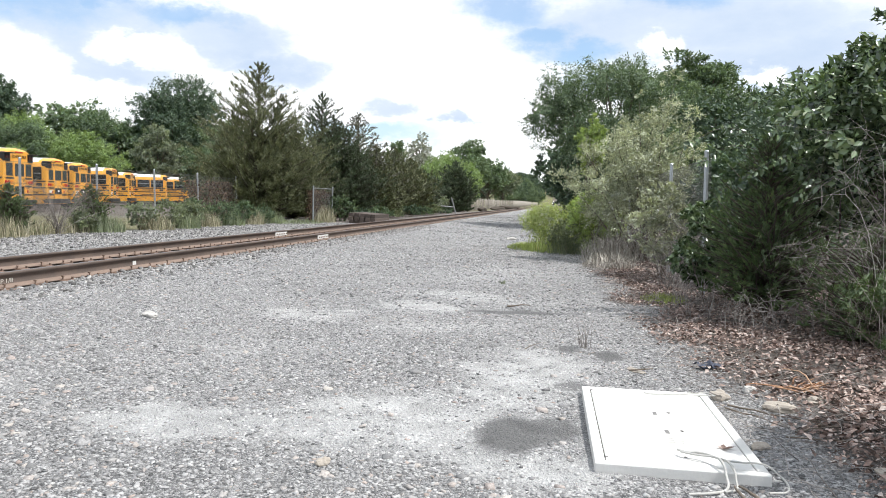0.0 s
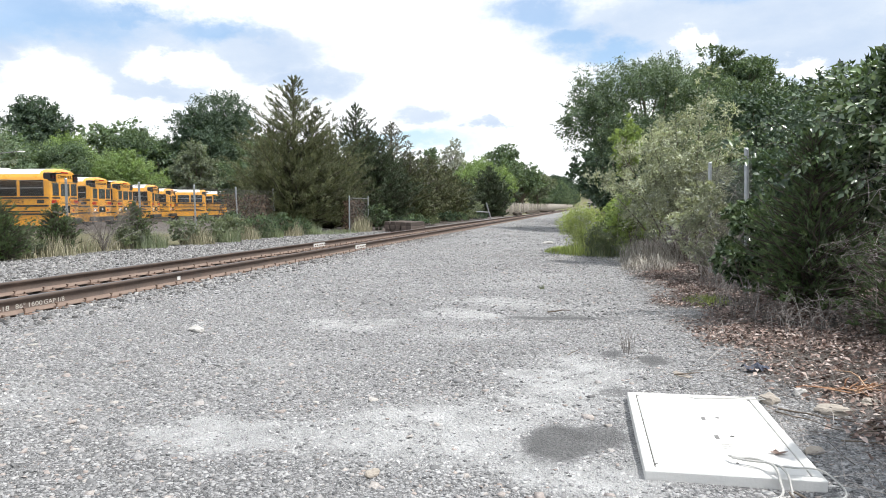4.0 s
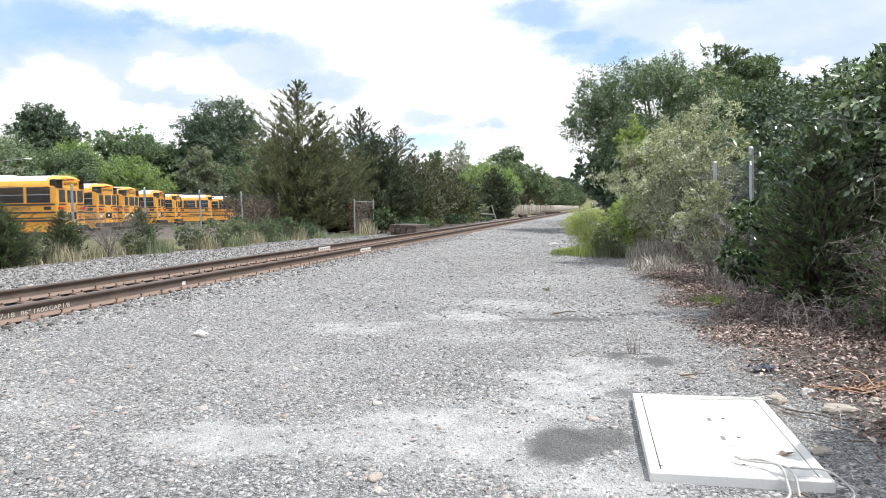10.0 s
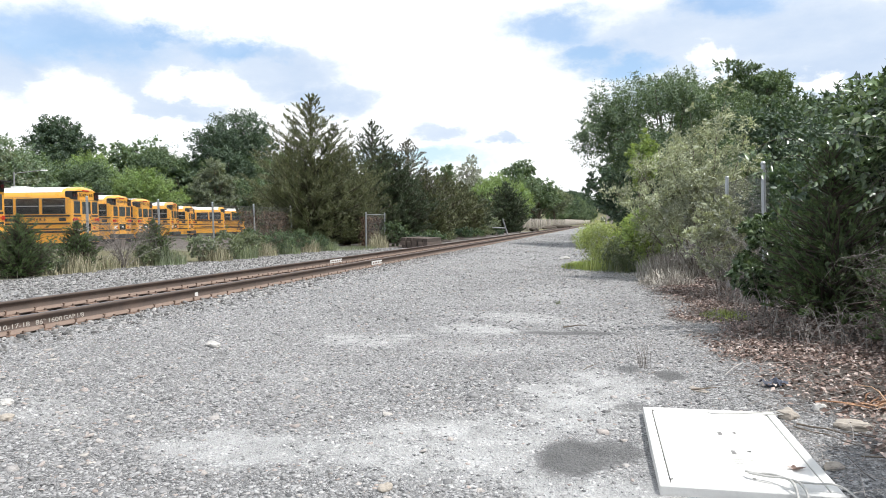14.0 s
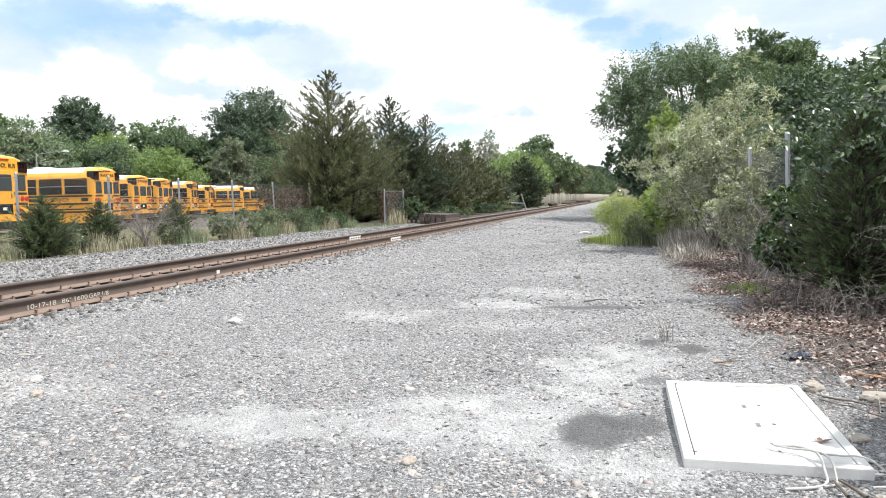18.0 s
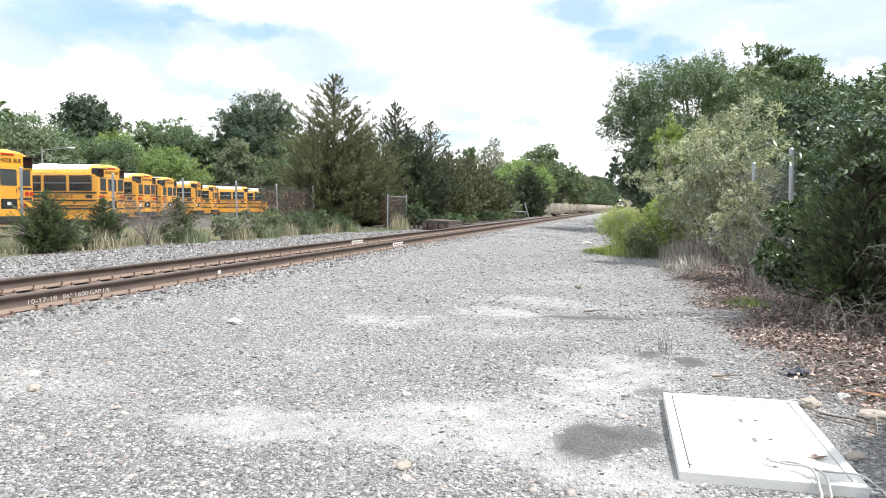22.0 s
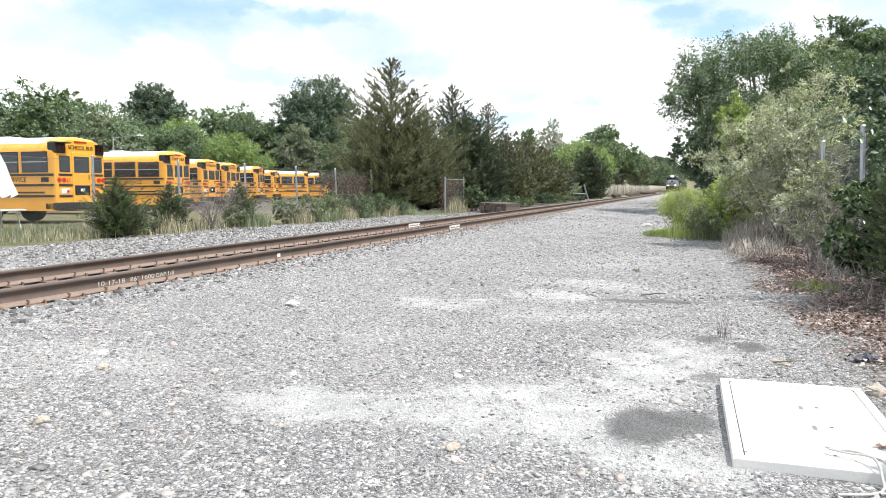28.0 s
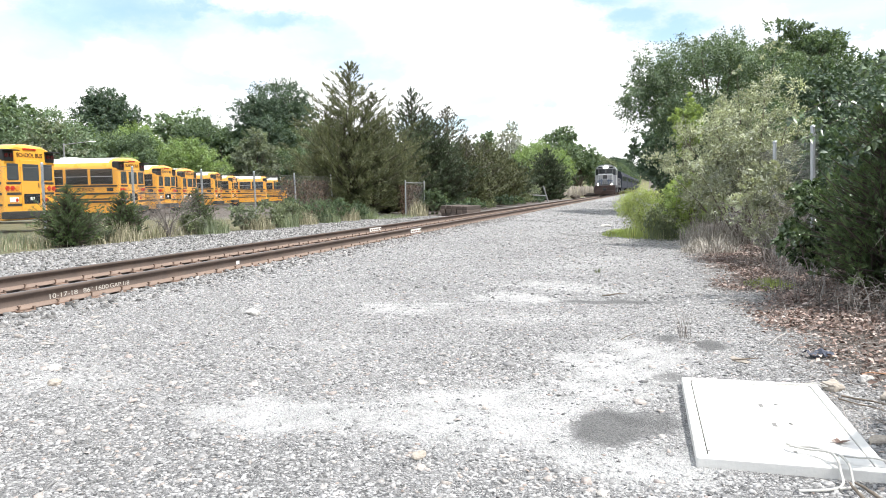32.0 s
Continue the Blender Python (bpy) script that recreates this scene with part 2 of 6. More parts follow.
def ground_material():
    m, t, b = shader("gravel_ground", 0.9)
    co = t.nodes.new("ShaderNodeTexCoord")

    def attr(name):
        a = t.nodes.new("ShaderNodeAttribute")
        a.attribute_name = name
        return a.outputs["Fac"]

    def cells(scale):
        v = t.nodes.new("ShaderNodeTexVoronoi")
        v.inputs["Scale"].default_value = scale
        t.links.new(co.outputs["Object"], v.inputs["Vector"])
        s = t.nodes.new("ShaderNodeSeparateColor")
        t.links.new(v.outputs["Color"], s.inputs["Color"])
        return v.outputs["Distance"], s.outputs["Red"]

    d1, c1 = cells(46)
    d2, c2 = cells(105)
    wide, mid, fine = noise_node(t, 0.45, 6, 0.65), noise_node(t, 3.5, 5, 0.65), noise_node(t, 170, 4, 0.7)
    stops = [(0, (0.17, 0.17, 0.169)), (0.4, (0.36, 0.356, 0.352)), (0.85, (0.49, 0.484, 0.476)), (1, (0.6, 0.59, 0.57))]
    big, small = ramp_node(t, c1, stops).outputs["Color"], ramp_node(t, c2, stops).outputs["Color"]
    pick = ramp_node(t, mid.outputs["Fac"], [(0.42, (0, 0, 0)), (0.58, (1, 1, 1))]).outputs["Color"]
    col = mix_node(t, pick, big, small)
    col = mix_node(t, 1.0, col, ramp_node(t, wide.outputs["Fac"], [(0.3, (0.84,) * 3), (0.7, (1.14,) * 3)]).outputs["Color"], "MULTIPLY")
    col = mix_node(t, 1.0, col, ramp_node(t, fine.outputs["Fac"], [(0.32, (0.74,) * 3), (0.68, (1.24,) * 3)]).outputs["Color"], "MULTIPLY")
    # shade in the crevices between stones is painted into the colour
    crevice_shade = mix_node(t, pick, ramp_node(t, d1, [(0.36, (1.1,) * 3), (0.68, (0.36,) * 3)]).outputs["Color"], ramp_node(t, d2, [(0.38, (1.1,) * 3), (0.68, (0.45,) * 3)]).outputs["Color"])
    col = mix_node(t, 1.0, col, crevice_shade, "MULTIPLY")
    dustc = mix_node(t, 0.75, small, ramp_node(t, fine.outputs["Fac"], [(0.3, (0.58, 0.575, 0.565)), (0.7, (0.72, 0.715, 0.7))]).outputs["Color"])
    col = mix_node(t, attr("dust"), col, dustc)
    dampc = mix_node(t, 0.6, mix_node(t, 1.0, small, (0.4, 0.4, 0.4), "MULTIPLY"), (0.12, 0.12, 0.118))
    col = mix_node(t, attr("damp"), col, dampc)
    # this mask holds leaf litter and also painted tree shade
    soil = ramp_node(t, fine.outputs["Fac"], [(0.3, (0.075, 0.063, 0.055)), (0.7, (0.19, 0.163, 0.14))])
    col = mix_node(t, attr("litter"), col, soil.outputs["Color"])
    turf_n = noise_node(t, 2.2, 6, 0.7)
    turf = ramp_node(t, turf_n.outputs["Fac"], [(0.3, (0.07, 0.085, 0.03)), (0.55, (0.18, 0.165, 0.085)), (0.75, (0.26, 0.23, 0.14))])
    col = mix_node(t, attr("turf"), col, turf.outputs["Color"])
    t.links.new(col, b.inputs["Base Color"])
    h = mix_node(t, 0.35, mix_node(t, pick, d1, d2), fine.outputs["Fac"])
    bump_node(t, b, h, 1.0, 0.03)
    return m


build_sky()
M_GROUND = ground_material()
M_STONE = islands("gravel_stones", [(0, (0.09, 0.09, 0.09)), (0.17, (0.21, 0.208, 0.205)), (0.6, (0.38, 0.375, 0.37)), (0.93, (0.48, 0.472, 0.463)), (0.975, (0.42, 0.36, 0.32)), (1, (0.33, 0.27, 0.235))])
M_COBBLE = islands("mixed_stones", [(0, (0.17, 0.17, 0.168)), (0.4, (0.34, 0.332, 0.325)), (0.65, (0.43, 0.395, 0.365)), (0.8, (0.4, 0.345, 0.315)), (1, (0.5, 0.47, 0.43))], grain=90)
M_BALLAST = islands("ballast_stones", [(0, (0.07, 0.068, 0.066)), (0.35, (0.17, 0.166, 0.16)), (0.75, (0.3, 0.292, 0.282)), (1, (0.47, 0.455, 0.435))])
M_DUSTY = islands("dust_coated_stones", [(0, (0.34, 0.338, 0.33)), (0.6, (0.53, 0.526, 0.515)), (1, (0.68, 0.67, 0.65))])
M_ROCK = surf("pale_rock", (0.4, 0.355, 0.3), 0.85, scale=9, var=0.2, dirt=(0.25, 0.22, 0.18), bump=0.5)
M_ROCK_WHITE = surf("white_rock", (0.5, 0.48, 0.45), 0.85, scale=9, var=0.15, bump=0.4)
M_RUST = surf("rusty_rail_steel", (0.115, 0.088, 0.074), 0.8, 0.0, scale=3, var=0.25, dirt=(0.19, 0.135, 0.105), bump=0.3)
M_FOOT = surf("dusty_rail_foot", (0.25, 0.185, 0.147), 0.9, 0.0, scale=4, var=0.25, dirt=(0.16, 0.11, 0.085), bump=0.3)
M_RAILTOP = surf("worn_rail_head", (0.13, 0.115, 0.11), 0.5, 0.4, scale=2, var=0.12, bump=0.05)
M_PLATE = surf("rusty_plate", (0.21, 0.145, 0.11), 0.85, 0.1, scale=9, var=0.35, spread=0.2, bump=0.4)
M_TIE = surf("weathered_tie", (0.105, 0.082, 0.069), 0.9, scale=5, var=0.4, spread=0.3, bump=0.5)
M_WHITE_PAINT = surf("chalky_white_paint", (0.75, 0.74, 0.71), 0.7, scale=20, var=0.08, dirt=(0.4, 0.36, 0.3), dirt_amt=0.4)
M_CHALK = surf("chalk_marks", (0.5, 0.47, 0.42), 0.9, scale=30, var=0.15)
M_CONCRETE = surf("pale_concrete", (0.7, 0.69, 0.66), 0.85, scale=2.5, var=0.06, dirt=(0.52, 0.5, 0.46), dirt_amt=0.4, bump=0.25)
M_CONC_SIDE = surf("concrete_edge", (0.5, 0.49, 0.46), 0.9, scale=5, var=0.15, dirt=(0.3, 0.28, 0.25), bump=0.4)
M_STAMP = surf("stamped_concrete", (0.2, 0.195, 0.185), 0.95, scale=30, var=0.25, bump=0.3)
M_GROOVE = surf("dark_joint", (0.1, 0.095, 0.09), 0.95, var=0.2)
M_ROPE = surf("weathered_rope", (0.5, 0.49, 0.46), 0.9, scale=30, var=0.2, fine=200, bump=0.5)
M_GALV = surf("galvanised_steel", (0.45, 0.47, 0.49), 0.45, 0.75, scale=8, var=0.15, bump=0.1, spread=0.08)
M_WIRE_OLD = surf("dull_fence_wire", (0.13, 0.13, 0.125), 0.7, 0.3, scale=3, var=0.2, bump=0)
M_WIRE = surf("fence_wire", (0.16, 0.16, 0.15), 0.6, 0.3, scale=3, var=0.2, bump=0)
M_YELLOW = surf("school_bus_yellow", (0.86, 0.4, 0.045), 0.35, scale=1.2, var=0.08, dirt=(0.6, 0.27, 0.04), dirt_amt=0.35, bump=0.03, coat=0.3)
M_BLACK = surf("black_trim", (0.018, 0.018, 0.019), 0.5, scale=5, var=0.2, bump=0.1)
M_ROOFWHITE = surf("white_roof_paint", (0.8, 0.8, 0.78), 0.5, scale=2, var=0.06, dirt=(0.55, 0.52, 0.45), dirt_amt=0.3)
M_BUSGLASS = glass_dark("tinted_bus_glass", (0.018, 0.02, 0.022))
# base tint lifted to paint in some sky reflection on the rear panes
M_REARGLASS = glass_dark("sky_tinted_rear_glass", (0.05, 0.058, 0.064), 0.05)
M_DARKLENS = surf("unlit_warning_lens", (0.11, 0.012, 0.01), 0.3, scale=20, var=0.1, bump=0)
M_REDLENS = surf("red_lens", (0.5, 0.03, 0.015), 0.25, scale=20, var=0.1, bump=0)
M_AMBER = surf("amber_lens", (0.75, 0.25, 0.02), 0.25, scale=20, var=0.1, bump=0)
M_WHITELENS = surf("white_plate", (0.75, 0.75, 0.72), 0.4, var=0.05)
M_RUBBER = surf("tyre_rubber", (0.025, 0.025, 0.025), 0.85, scale=9, var=0.3)
M_BARK = surf("grey_bark", (0.17, 0.14, 0.11), 0.95, scale=6, var=0.4, bump=0.7, fine=30)
M_BARK_DARK = surf("dark_bark", (0.08, 0.065, 0.05), 0.95, scale=6, var=0.4, bump=0.6, fine=30)
M_TWIG = islands("bare_twigs", [(0, (0.15, 0.132, 0.118)), (0.6, (0.3, 0.272, 0.25)), (1, (0.5, 0.465, 0.43))])
M_TWIG_DARK = islands("dark_bare_twigs", [(0, (0.1, 0.085, 0.075)), (0.6, (0.2, 0.175, 0.16)), (1, (0.36, 0.33, 0.3))])
M_DEADBROWN = islands("brown_dead_vine_leaves", [(0, (0.045, 0.03, 0.02)), (0.6, (0.12, 0.075, 0.048)), (1, (0.24, 0.16, 0.1))])
M_DRY = islands("dry_grass", [(0, (0.2, 0.2, 0.11)), (0.6, (0.36, 0.33, 0.21)), (1, (0.58, 0.53, 0.4))])
M_DEADLEAF = islands("dead_leaves", [(0, (0.08, 0.055, 0.044)), (0.4, (0.23, 0.155, 0.125)), (0.75, (0.44, 0.33, 0.28)), (1, (0.6, 0.52, 0.47))], 0.7)
M_STRAW = islands("bleached_straw", [(0, (0.25, 0.225, 0.19)), (0.6, (0.42, 0.39, 0.335)), (1, (0.6, 0.565, 0.5))])
M_GRASS = leafy("green_grass", (0.100, 0.130, 0.070), (0.230, 0.270, 0.150), (0.420, 0.420, 0.270), 0.6, 0.3)
M_WEED = leafy("yellow_green_weed", (0.17, 0.215, 0.06), (0.38, 0.45, 0.14), (0.620, 0.580, 0.200), 0.6, 0.3)
M_CEDAR = leafy("cedar_foliage", (0.056, 0.07, 0.028), (0.158, 0.178, 0.07), (0.300, 0.260, 0.150), 0.6, 0.08)
M_CEDAR_GREY = leafy("greyish_cedar_foliage", (0.07, 0.075, 0.045), (0.19, 0.195, 0.12), (0.32, 0.3, 0.22), 0.6, 0.08)
M_CEDAR_DARK = leafy("dark_cedar_foliage", (0.028, 0.045, 0.022), (0.088, 0.12, 0.053), (0.190, 0.190, 0.110), 0.6, 0.08)
M_JUNIPER = leafy("juniper_foliage", (0.04, 0.068, 0.026), (0.11, 0.165, 0.058), (0.196, 0.224, 0.084), 0.6, 0.18)
M_OAK = leafy("broad_leaves", (0.036, 0.062, 0.032), (0.15, 0.215, 0.106), (0.270, 0.330, 0.140), 0.5, 0.25, 0.3)
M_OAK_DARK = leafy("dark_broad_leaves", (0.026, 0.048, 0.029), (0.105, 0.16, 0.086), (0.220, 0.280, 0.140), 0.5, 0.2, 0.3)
M_LIME = leafy("bright_green_leaves", (0.09, 0.14, 0.05), (0.27, 0.37, 0.135), (0.330, 0.380, 0.140), 0.45, 0.35)
M_BRIGHT = leafy("yellow_green_leaves", (0.120, 0.170, 0.052), (0.330, 0.420, 0.150), (0.450, 0.500, 0.160), 0.4, 0.4)
M_PALE = leafy("pale_leaves", (0.085, 0.115, 0.066), (0.260, 0.300, 0.185), (0.440, 0.460, 0.340), 0.5, 0.3)
M_OLIVE = leafy("silvery_olive_leaves", (0.14, 0.16, 0.095), (0.45, 0.48, 0.31), (0.680, 0.700, 0.570), 0.45, 0.25)
M_VINE = leafy("glossy_vine_leaves", (0.02, 0.038, 0.02), (0.15, 0.215, 0.09), (0.42, 0.48, 0.27), 0.27, 0.12, 0.05)
M_SILVER = leafy("silver_poplar_leaves", (0.15, 0.17, 0.12), (0.42, 0.44, 0.36), (0.62, 0.63, 0.55), 0.45, 0.3)
M_VINE.node_tree.nodes["Principled BSDF"].inputs["Specular IOR Level"].default_value = 0.75
M_FAR = leafy("distant_leaves", (0.06, 0.09, 0.05), (0.2, 0.275, 0.14), (0.240, 0.290, 0.140), 0.6, 0.25)
M_FENCEWOOD = surf("weathered_fence_board", (0.3, 0.27, 0.23), 0.9, scale=3, var=0.25, spread=0.25, bump=0.4)
M_LOCO = surf("grey_locomotive_paint", (0.36, 0.37, 0.385), 0.45, scale=2, var=0.1, dirt=(0.25, 0.24, 0.23), dirt_amt=0.4)
M_LOCO_BLUE = surf("blue_stripe_paint", (0.09, 0.13, 0.22), 0.5, scale=3, var=0.15)
M_LOCO_DARK = surf("dark_locomotive_paint", (0.05, 0.052, 0.058), 0.5, scale=2, var=0.2, dirt=(0.12, 0.1, 0.08))
M_LOCO_RED = surf("rust_red_pilot", (0.05, 0.03, 0.026), 0.7, scale=3, var=0.25, dirt=(0.1, 0.07, 0.05))
# coach steel darkened in colour and sheen to paint in tree shade
M_COACH = surf("shade_darkened_coach", (0.035, 0.04, 0.05), 0.75, 0.0, scale=2, var=0.15)
M_COACH.node_tree.nodes["Principled BSDF"].inputs["Specular IOR Level"].default_value = 0.15
M_LAMP_ON = glow("lit_headlight", (1.0, 0.95, 0.85), 14)
M_CANVAS = surf("white_canvas", (0.78, 0.76, 0.74), 0.85, scale=4, var=0.06)
M_TABLE = surf("white_plastic_table", (0.72, 0.72, 0.7), 0.5, var=0.06)
M_POLEWOOD = surf("street_pole", (0.3, 0.3, 0.3), 0.6, 0.3, var=0.2)
M_FABRIC = surf("blue_grey_rag", (0.09, 0.1, 0.13), 0.95, scale=20, var=0.4)
M_PALMDRY = islands("dry_orange_fronds", [(0, (0.22, 0.11, 0.06)), (0.6, (0.4, 0.22, 0.12)), (1, (0.5, 0.33, 0.21))])

# ---------------------------------------------------------------- mesh helpers


def raw_mesh(name, verts, faces, mat=None, smooth=False):
    """A mesh from arrays; all faces have the same number of corners."""
    verts, faces = np.asarray(verts, np.float32), np.asarray(faces, np.int32)
    me = bpy.data.meshes.new(name)
    n, k = faces.shape
    me.vertices.add(len(verts))
    me.vertices.foreach_set("co", verts.ravel())
    me.loops.add(n * k)
    me.loops.foreach_set("vertex_index", faces.ravel())
    me.polygons.add(n)
    me.polygons.foreach_set("loop_start", np.arange(n, dtype=np.int32) * k)
    if smooth:
        me.polygons.foreach_set("use_smooth", np.ones(n, bool))
    me.update(calc_edges=True)
    if mat:
        me.materials.append(mat)
    return me


def part(name, data, material=None, parent=None, label=""):
    """Links a bmesh or a mesh as one object, under a thing where one is given."""
    if isinstance(data, bmesh.types.BMesh):
        me = bpy.data.meshes.new(name)
        data.to_mesh(me)
        data.free()
        data = me
    if material and not data.materials:
        data.materials.append(material)
    ob = new(name, data)
    if parent:
        ob.parent = parent
    return tagged(ob, label) if label else ob


def box(bm, x0, x1, y0, y1, z0, z1, bevel=0.0, m=None):
    """A box, its edges rounded by the bevel."""
    g = bmesh.ops.create_cube(bm, size=1.0)["verts"]
    bmesh.ops.scale(bm, vec=(x1 - x0, y1 - y0, z1 - z0), verts=g)
    bmesh.ops.translate(bm, vec=((x0 + x1) / 2, (y0 + y1) / 2, (z0 + z1) / 2), verts=g)
    if bevel:
        edges = list({e for v in g for e in v.link_edges})
        r = bmesh.ops.bevel(bm, geom=edges, offset=bevel, segments=2, affect="EDGES", profile=0.5)
        g = list({v for v in r["verts"]} | {v for v in g if v.is_valid})
    if m is not None:
        bmesh.ops.transform(bm, matrix=m, verts=g)
    return bm


def boxes(*items, bevel=0.0):
    bm = bmesh.new()
    for it in items:
        box(bm, *it, bevel=bevel)
    return bm


def rod(bm, a, b, r0, r1=None, seg=10):
    a, b = Vector(a), Vector(b)
    d = b - a
    m = Matrix.Translation((a + b) / 2) @ d.to_track_quat("Z", "Y").to_matrix().to_4x4()
    bmesh.ops.create_cone(bm, cap_ends=True, segments=seg, radius1=r0, radius2=r0 if r1 is None else r1, depth=d.length, matrix=m)
    return bm


def tubes(paths, sides=5):
    """Verts and quads of tapered tubes; a path is a list of (x, y, z, radius)."""
    V, F, at = [], [], 0
    ang = np.arange(sides) * 2 * np.pi / sides
    for p in paths:
        p = np.asarray(p, float)
        d = np.gradient(p[:, :3], axis=0)
        d /= np.linalg.norm(d, axis=1, keepdims=True) + 1e-9
        ref = np.where(np.abs(d[:, 2:3]) > 0.9, [[1.0, 0, 0]], [[0, 0, 1.0]])
        u = np.cross(d, ref)
        u /= np.linalg.norm(u, axis=1, keepdims=True) + 1e-9
        w = np.cross(d, u)
        ring = p[:, None, :3] + p[:, None, 3:4] * (np.cos(ang)[None, :, None] * u[:, None] + np.sin(ang)[None, :, None] * w[:, None])
        V.append(ring.reshape(-1, 3))
        n = len(p)
        i, j = np.meshgrid(np.arange(n - 1), np.arange(sides), indexing="ij")
        a = at + i * sides + j
        b2 = at + i * sides + (j + 1) % sides
        F.append(np.stack([a, b2, b2 + sides, a + sides], -1).reshape(-1, 4))
        at += n * sides
    return np.concatenate(V), np.concatenate(F)


def text_mesh(body, size, depth=0.003):
    cu = bpy.data.curves.new("lettering", "FONT")
    cu.body, cu.size, cu.extrude, cu.align_x, cu.align_y = body, size, depth, "CENTER", "CENTER"
    ob = bpy.data.objects.new("lettering", cu)
    scene.collection.objects.link(ob)
    dg = bpy.context.evaluated_depsgraph_get()
    me = bpy.data.meshes.new_from_object(ob.evaluated_get(dg))
    bpy.data.objects.remove(ob)
    me.materials.clear()
    return me


def unit(v):
    return v / (np.linalg.norm(v, axis=-1, keepdims=True) + 1e-9)


def leaves(at, way, up, length, width, fold=0.25):
    """Verts and triangles of folded pointed leaves at places, each along its way, facing up."""
    way = unit(way)
    side = unit(np.cross(way, up))
    nor = np.cross(side, way)
    L, W = length[:, None], width[:, None]
    base, tip = at, at + way * L
    mid = at + way * L * 0.45
    a = mid + side * W * 0.5 + nor * W * fold
    b = mid - side * W * 0.5 + nor * W * fold
    V = np.stack([base, a, tip, b], 1).reshape(-1, 3)
    i = np.arange(len(at))[:, None] * 4
    F = np.concatenate([i + [0, 1, 2], i + [0, 2, 3]], 0)
    return V, F


def lattice(x, y, seed):
    n = (np.asarray(x, np.int64) * 374761393 + np.asarray(y, np.int64) * 668265263 + seed * 974711) & 0x7FFFFFFF
    n = ((n ^ (n >> 13)) * 1274126177) & 0x7FFFFFFF
    return ((n ^ (n >> 16)) & 0xFFFF) / 65535.0


def vnoise(x, y, scale, seed=0, octaves=3):
    """Smooth noise from 0 to 1."""
    x, y = np.asarray(x, float) / scale, np.asarray(y, float) / scale
    total, amp, norm = 0, 1.0, 0
    for o in range(octaves):
        xi, yi = np.floor(x), np.floor(y)
        fx, fy = x - xi, y - yi
        fx, fy = fx * fx * (3 - 2 * fx), fy * fy * (3 - 2 * fy)
        a, b = lattice(xi, yi, seed + o), lattice(xi + 1, yi, seed + o)
        c, d = lattice(xi, yi + 1, seed + o), lattice(xi + 1, yi + 1, seed + o)
        total = total + amp * ((a * (1 - fx) + b * fx) * (1 - fy) + (c * (1 - fx) + d * fx) * fy)
        norm += amp
        x, y, amp = x * 2.03, y * 2.03, amp * 0.5
    return total / norm


def step(a, b, v):
    k = np.clip((np.asarray(v, float) - a) / (b - a), 0, 1)
    return k * k * (3 - 2 * k)


def ground_z(x, y):
    """The height of the ground."""
    x, y = np.asarray(x, float), np.asarray(y, float)
    z = 0.2 * step(-2.4, -5.5, x) + 0.04 * step(-9.5, -11.0, x)
    z = z + 0.16 * step(18, 60, y) * step(-5.6, -3.0, x)
    z = z + 0.05 * step(1.2, 3.0, x)
    z = z - 0.1 * step(-6.33, -6.4, x) * step(-8.2, -8.1, x) + 0.03 * step(-5.6, -5.9, x) * step(-6.38, -6.3, x)
    bumpy = 1 - 0.7 * step(-5.4, -5.8, x) * step(-9.2, -8.8, x)
    z = z + bumpy * (0.05 * (vnoise(x, y, 1.6, 3) - 0.5) + 0.02 * (vnoise(x, y, 0.35, 9, 2) - 0.5))
    far = np.hypot(x, y)
    z = z + 30 * step(1090, 1300, y)
    return z + 0.4 * step(60, 200, far) * (vnoise(x, y, 60, 5) - 0.5) * step(-12, -30, x)

# ---------------------------------------------------------------- ground


def blot(x, y, cx, cy, rx, ry, turn=0.0, rough=0.35, seed=1, out=1.15, core=0.75):
    """A ragged spot, 1 inside and 0 outside."""
    c, s = math.cos(radians(turn)), math.sin(radians(turn))
    u, v = ((x - cx) * c + (y - cy) * s) / rx, (-(x - cx) * s + (y - cy) * c) / ry
    r = np.hypot(u, v) + rough * 2 * (vnoise(x, y, min(rx, ry) * 0.8, seed, 4) - 0.5)
    return step(out, core, r)


DUST = [(-0.95, 4.4, 0.85, 0.6, 0, 0.7), (-0.65, 4.95, 0.6, 0.4, 0, 0.5), (-0.1, 3.75, 0.45, 0.3, 0, 0.75), (-0.2, 5.9, 0.5, 0.95, 0, 0.72), (-0.3, 5.2, 0.45, 0.45, 0, 0.55),
        (-2.1, 4.1, 0.75, 0.36, 5, 0.6), (-1.7, 9.3, 0.6, 0.5, 0, 0.55), (-1.3, 10.4, 1.1, 0.6, -20, 0.4), (-1.3, 7.9, 0.8, 0.5, 0, 0.35), (-2.8, 8.2, 0.7, 0.45, 30, 0.4),
        (-4.2, 4.2, 0.7, 0.55, 0, 0.35), (-2.6, 6.3, 0.7, 0.4, 20, 0.2), (-1.2, 14.0, 1.0, 1.6, 0, 0.25)]
DAMP = [(-0.24, 4.32, 0.23, 0.38, 0, 0.9), (0.02, 4.48, 0.15, 0.24, 0, 0.75), (0.5, 6.75, 0.14, 0.22, 0, 0.85), (0.16, 6.95, 0.12, 0.15, 0, 0.7),
        (-0.45, 9.12, 0.72, 0.16, 6, 0.85), (0.15, 5.55, 0.14, 0.14, 0, 0.6)]


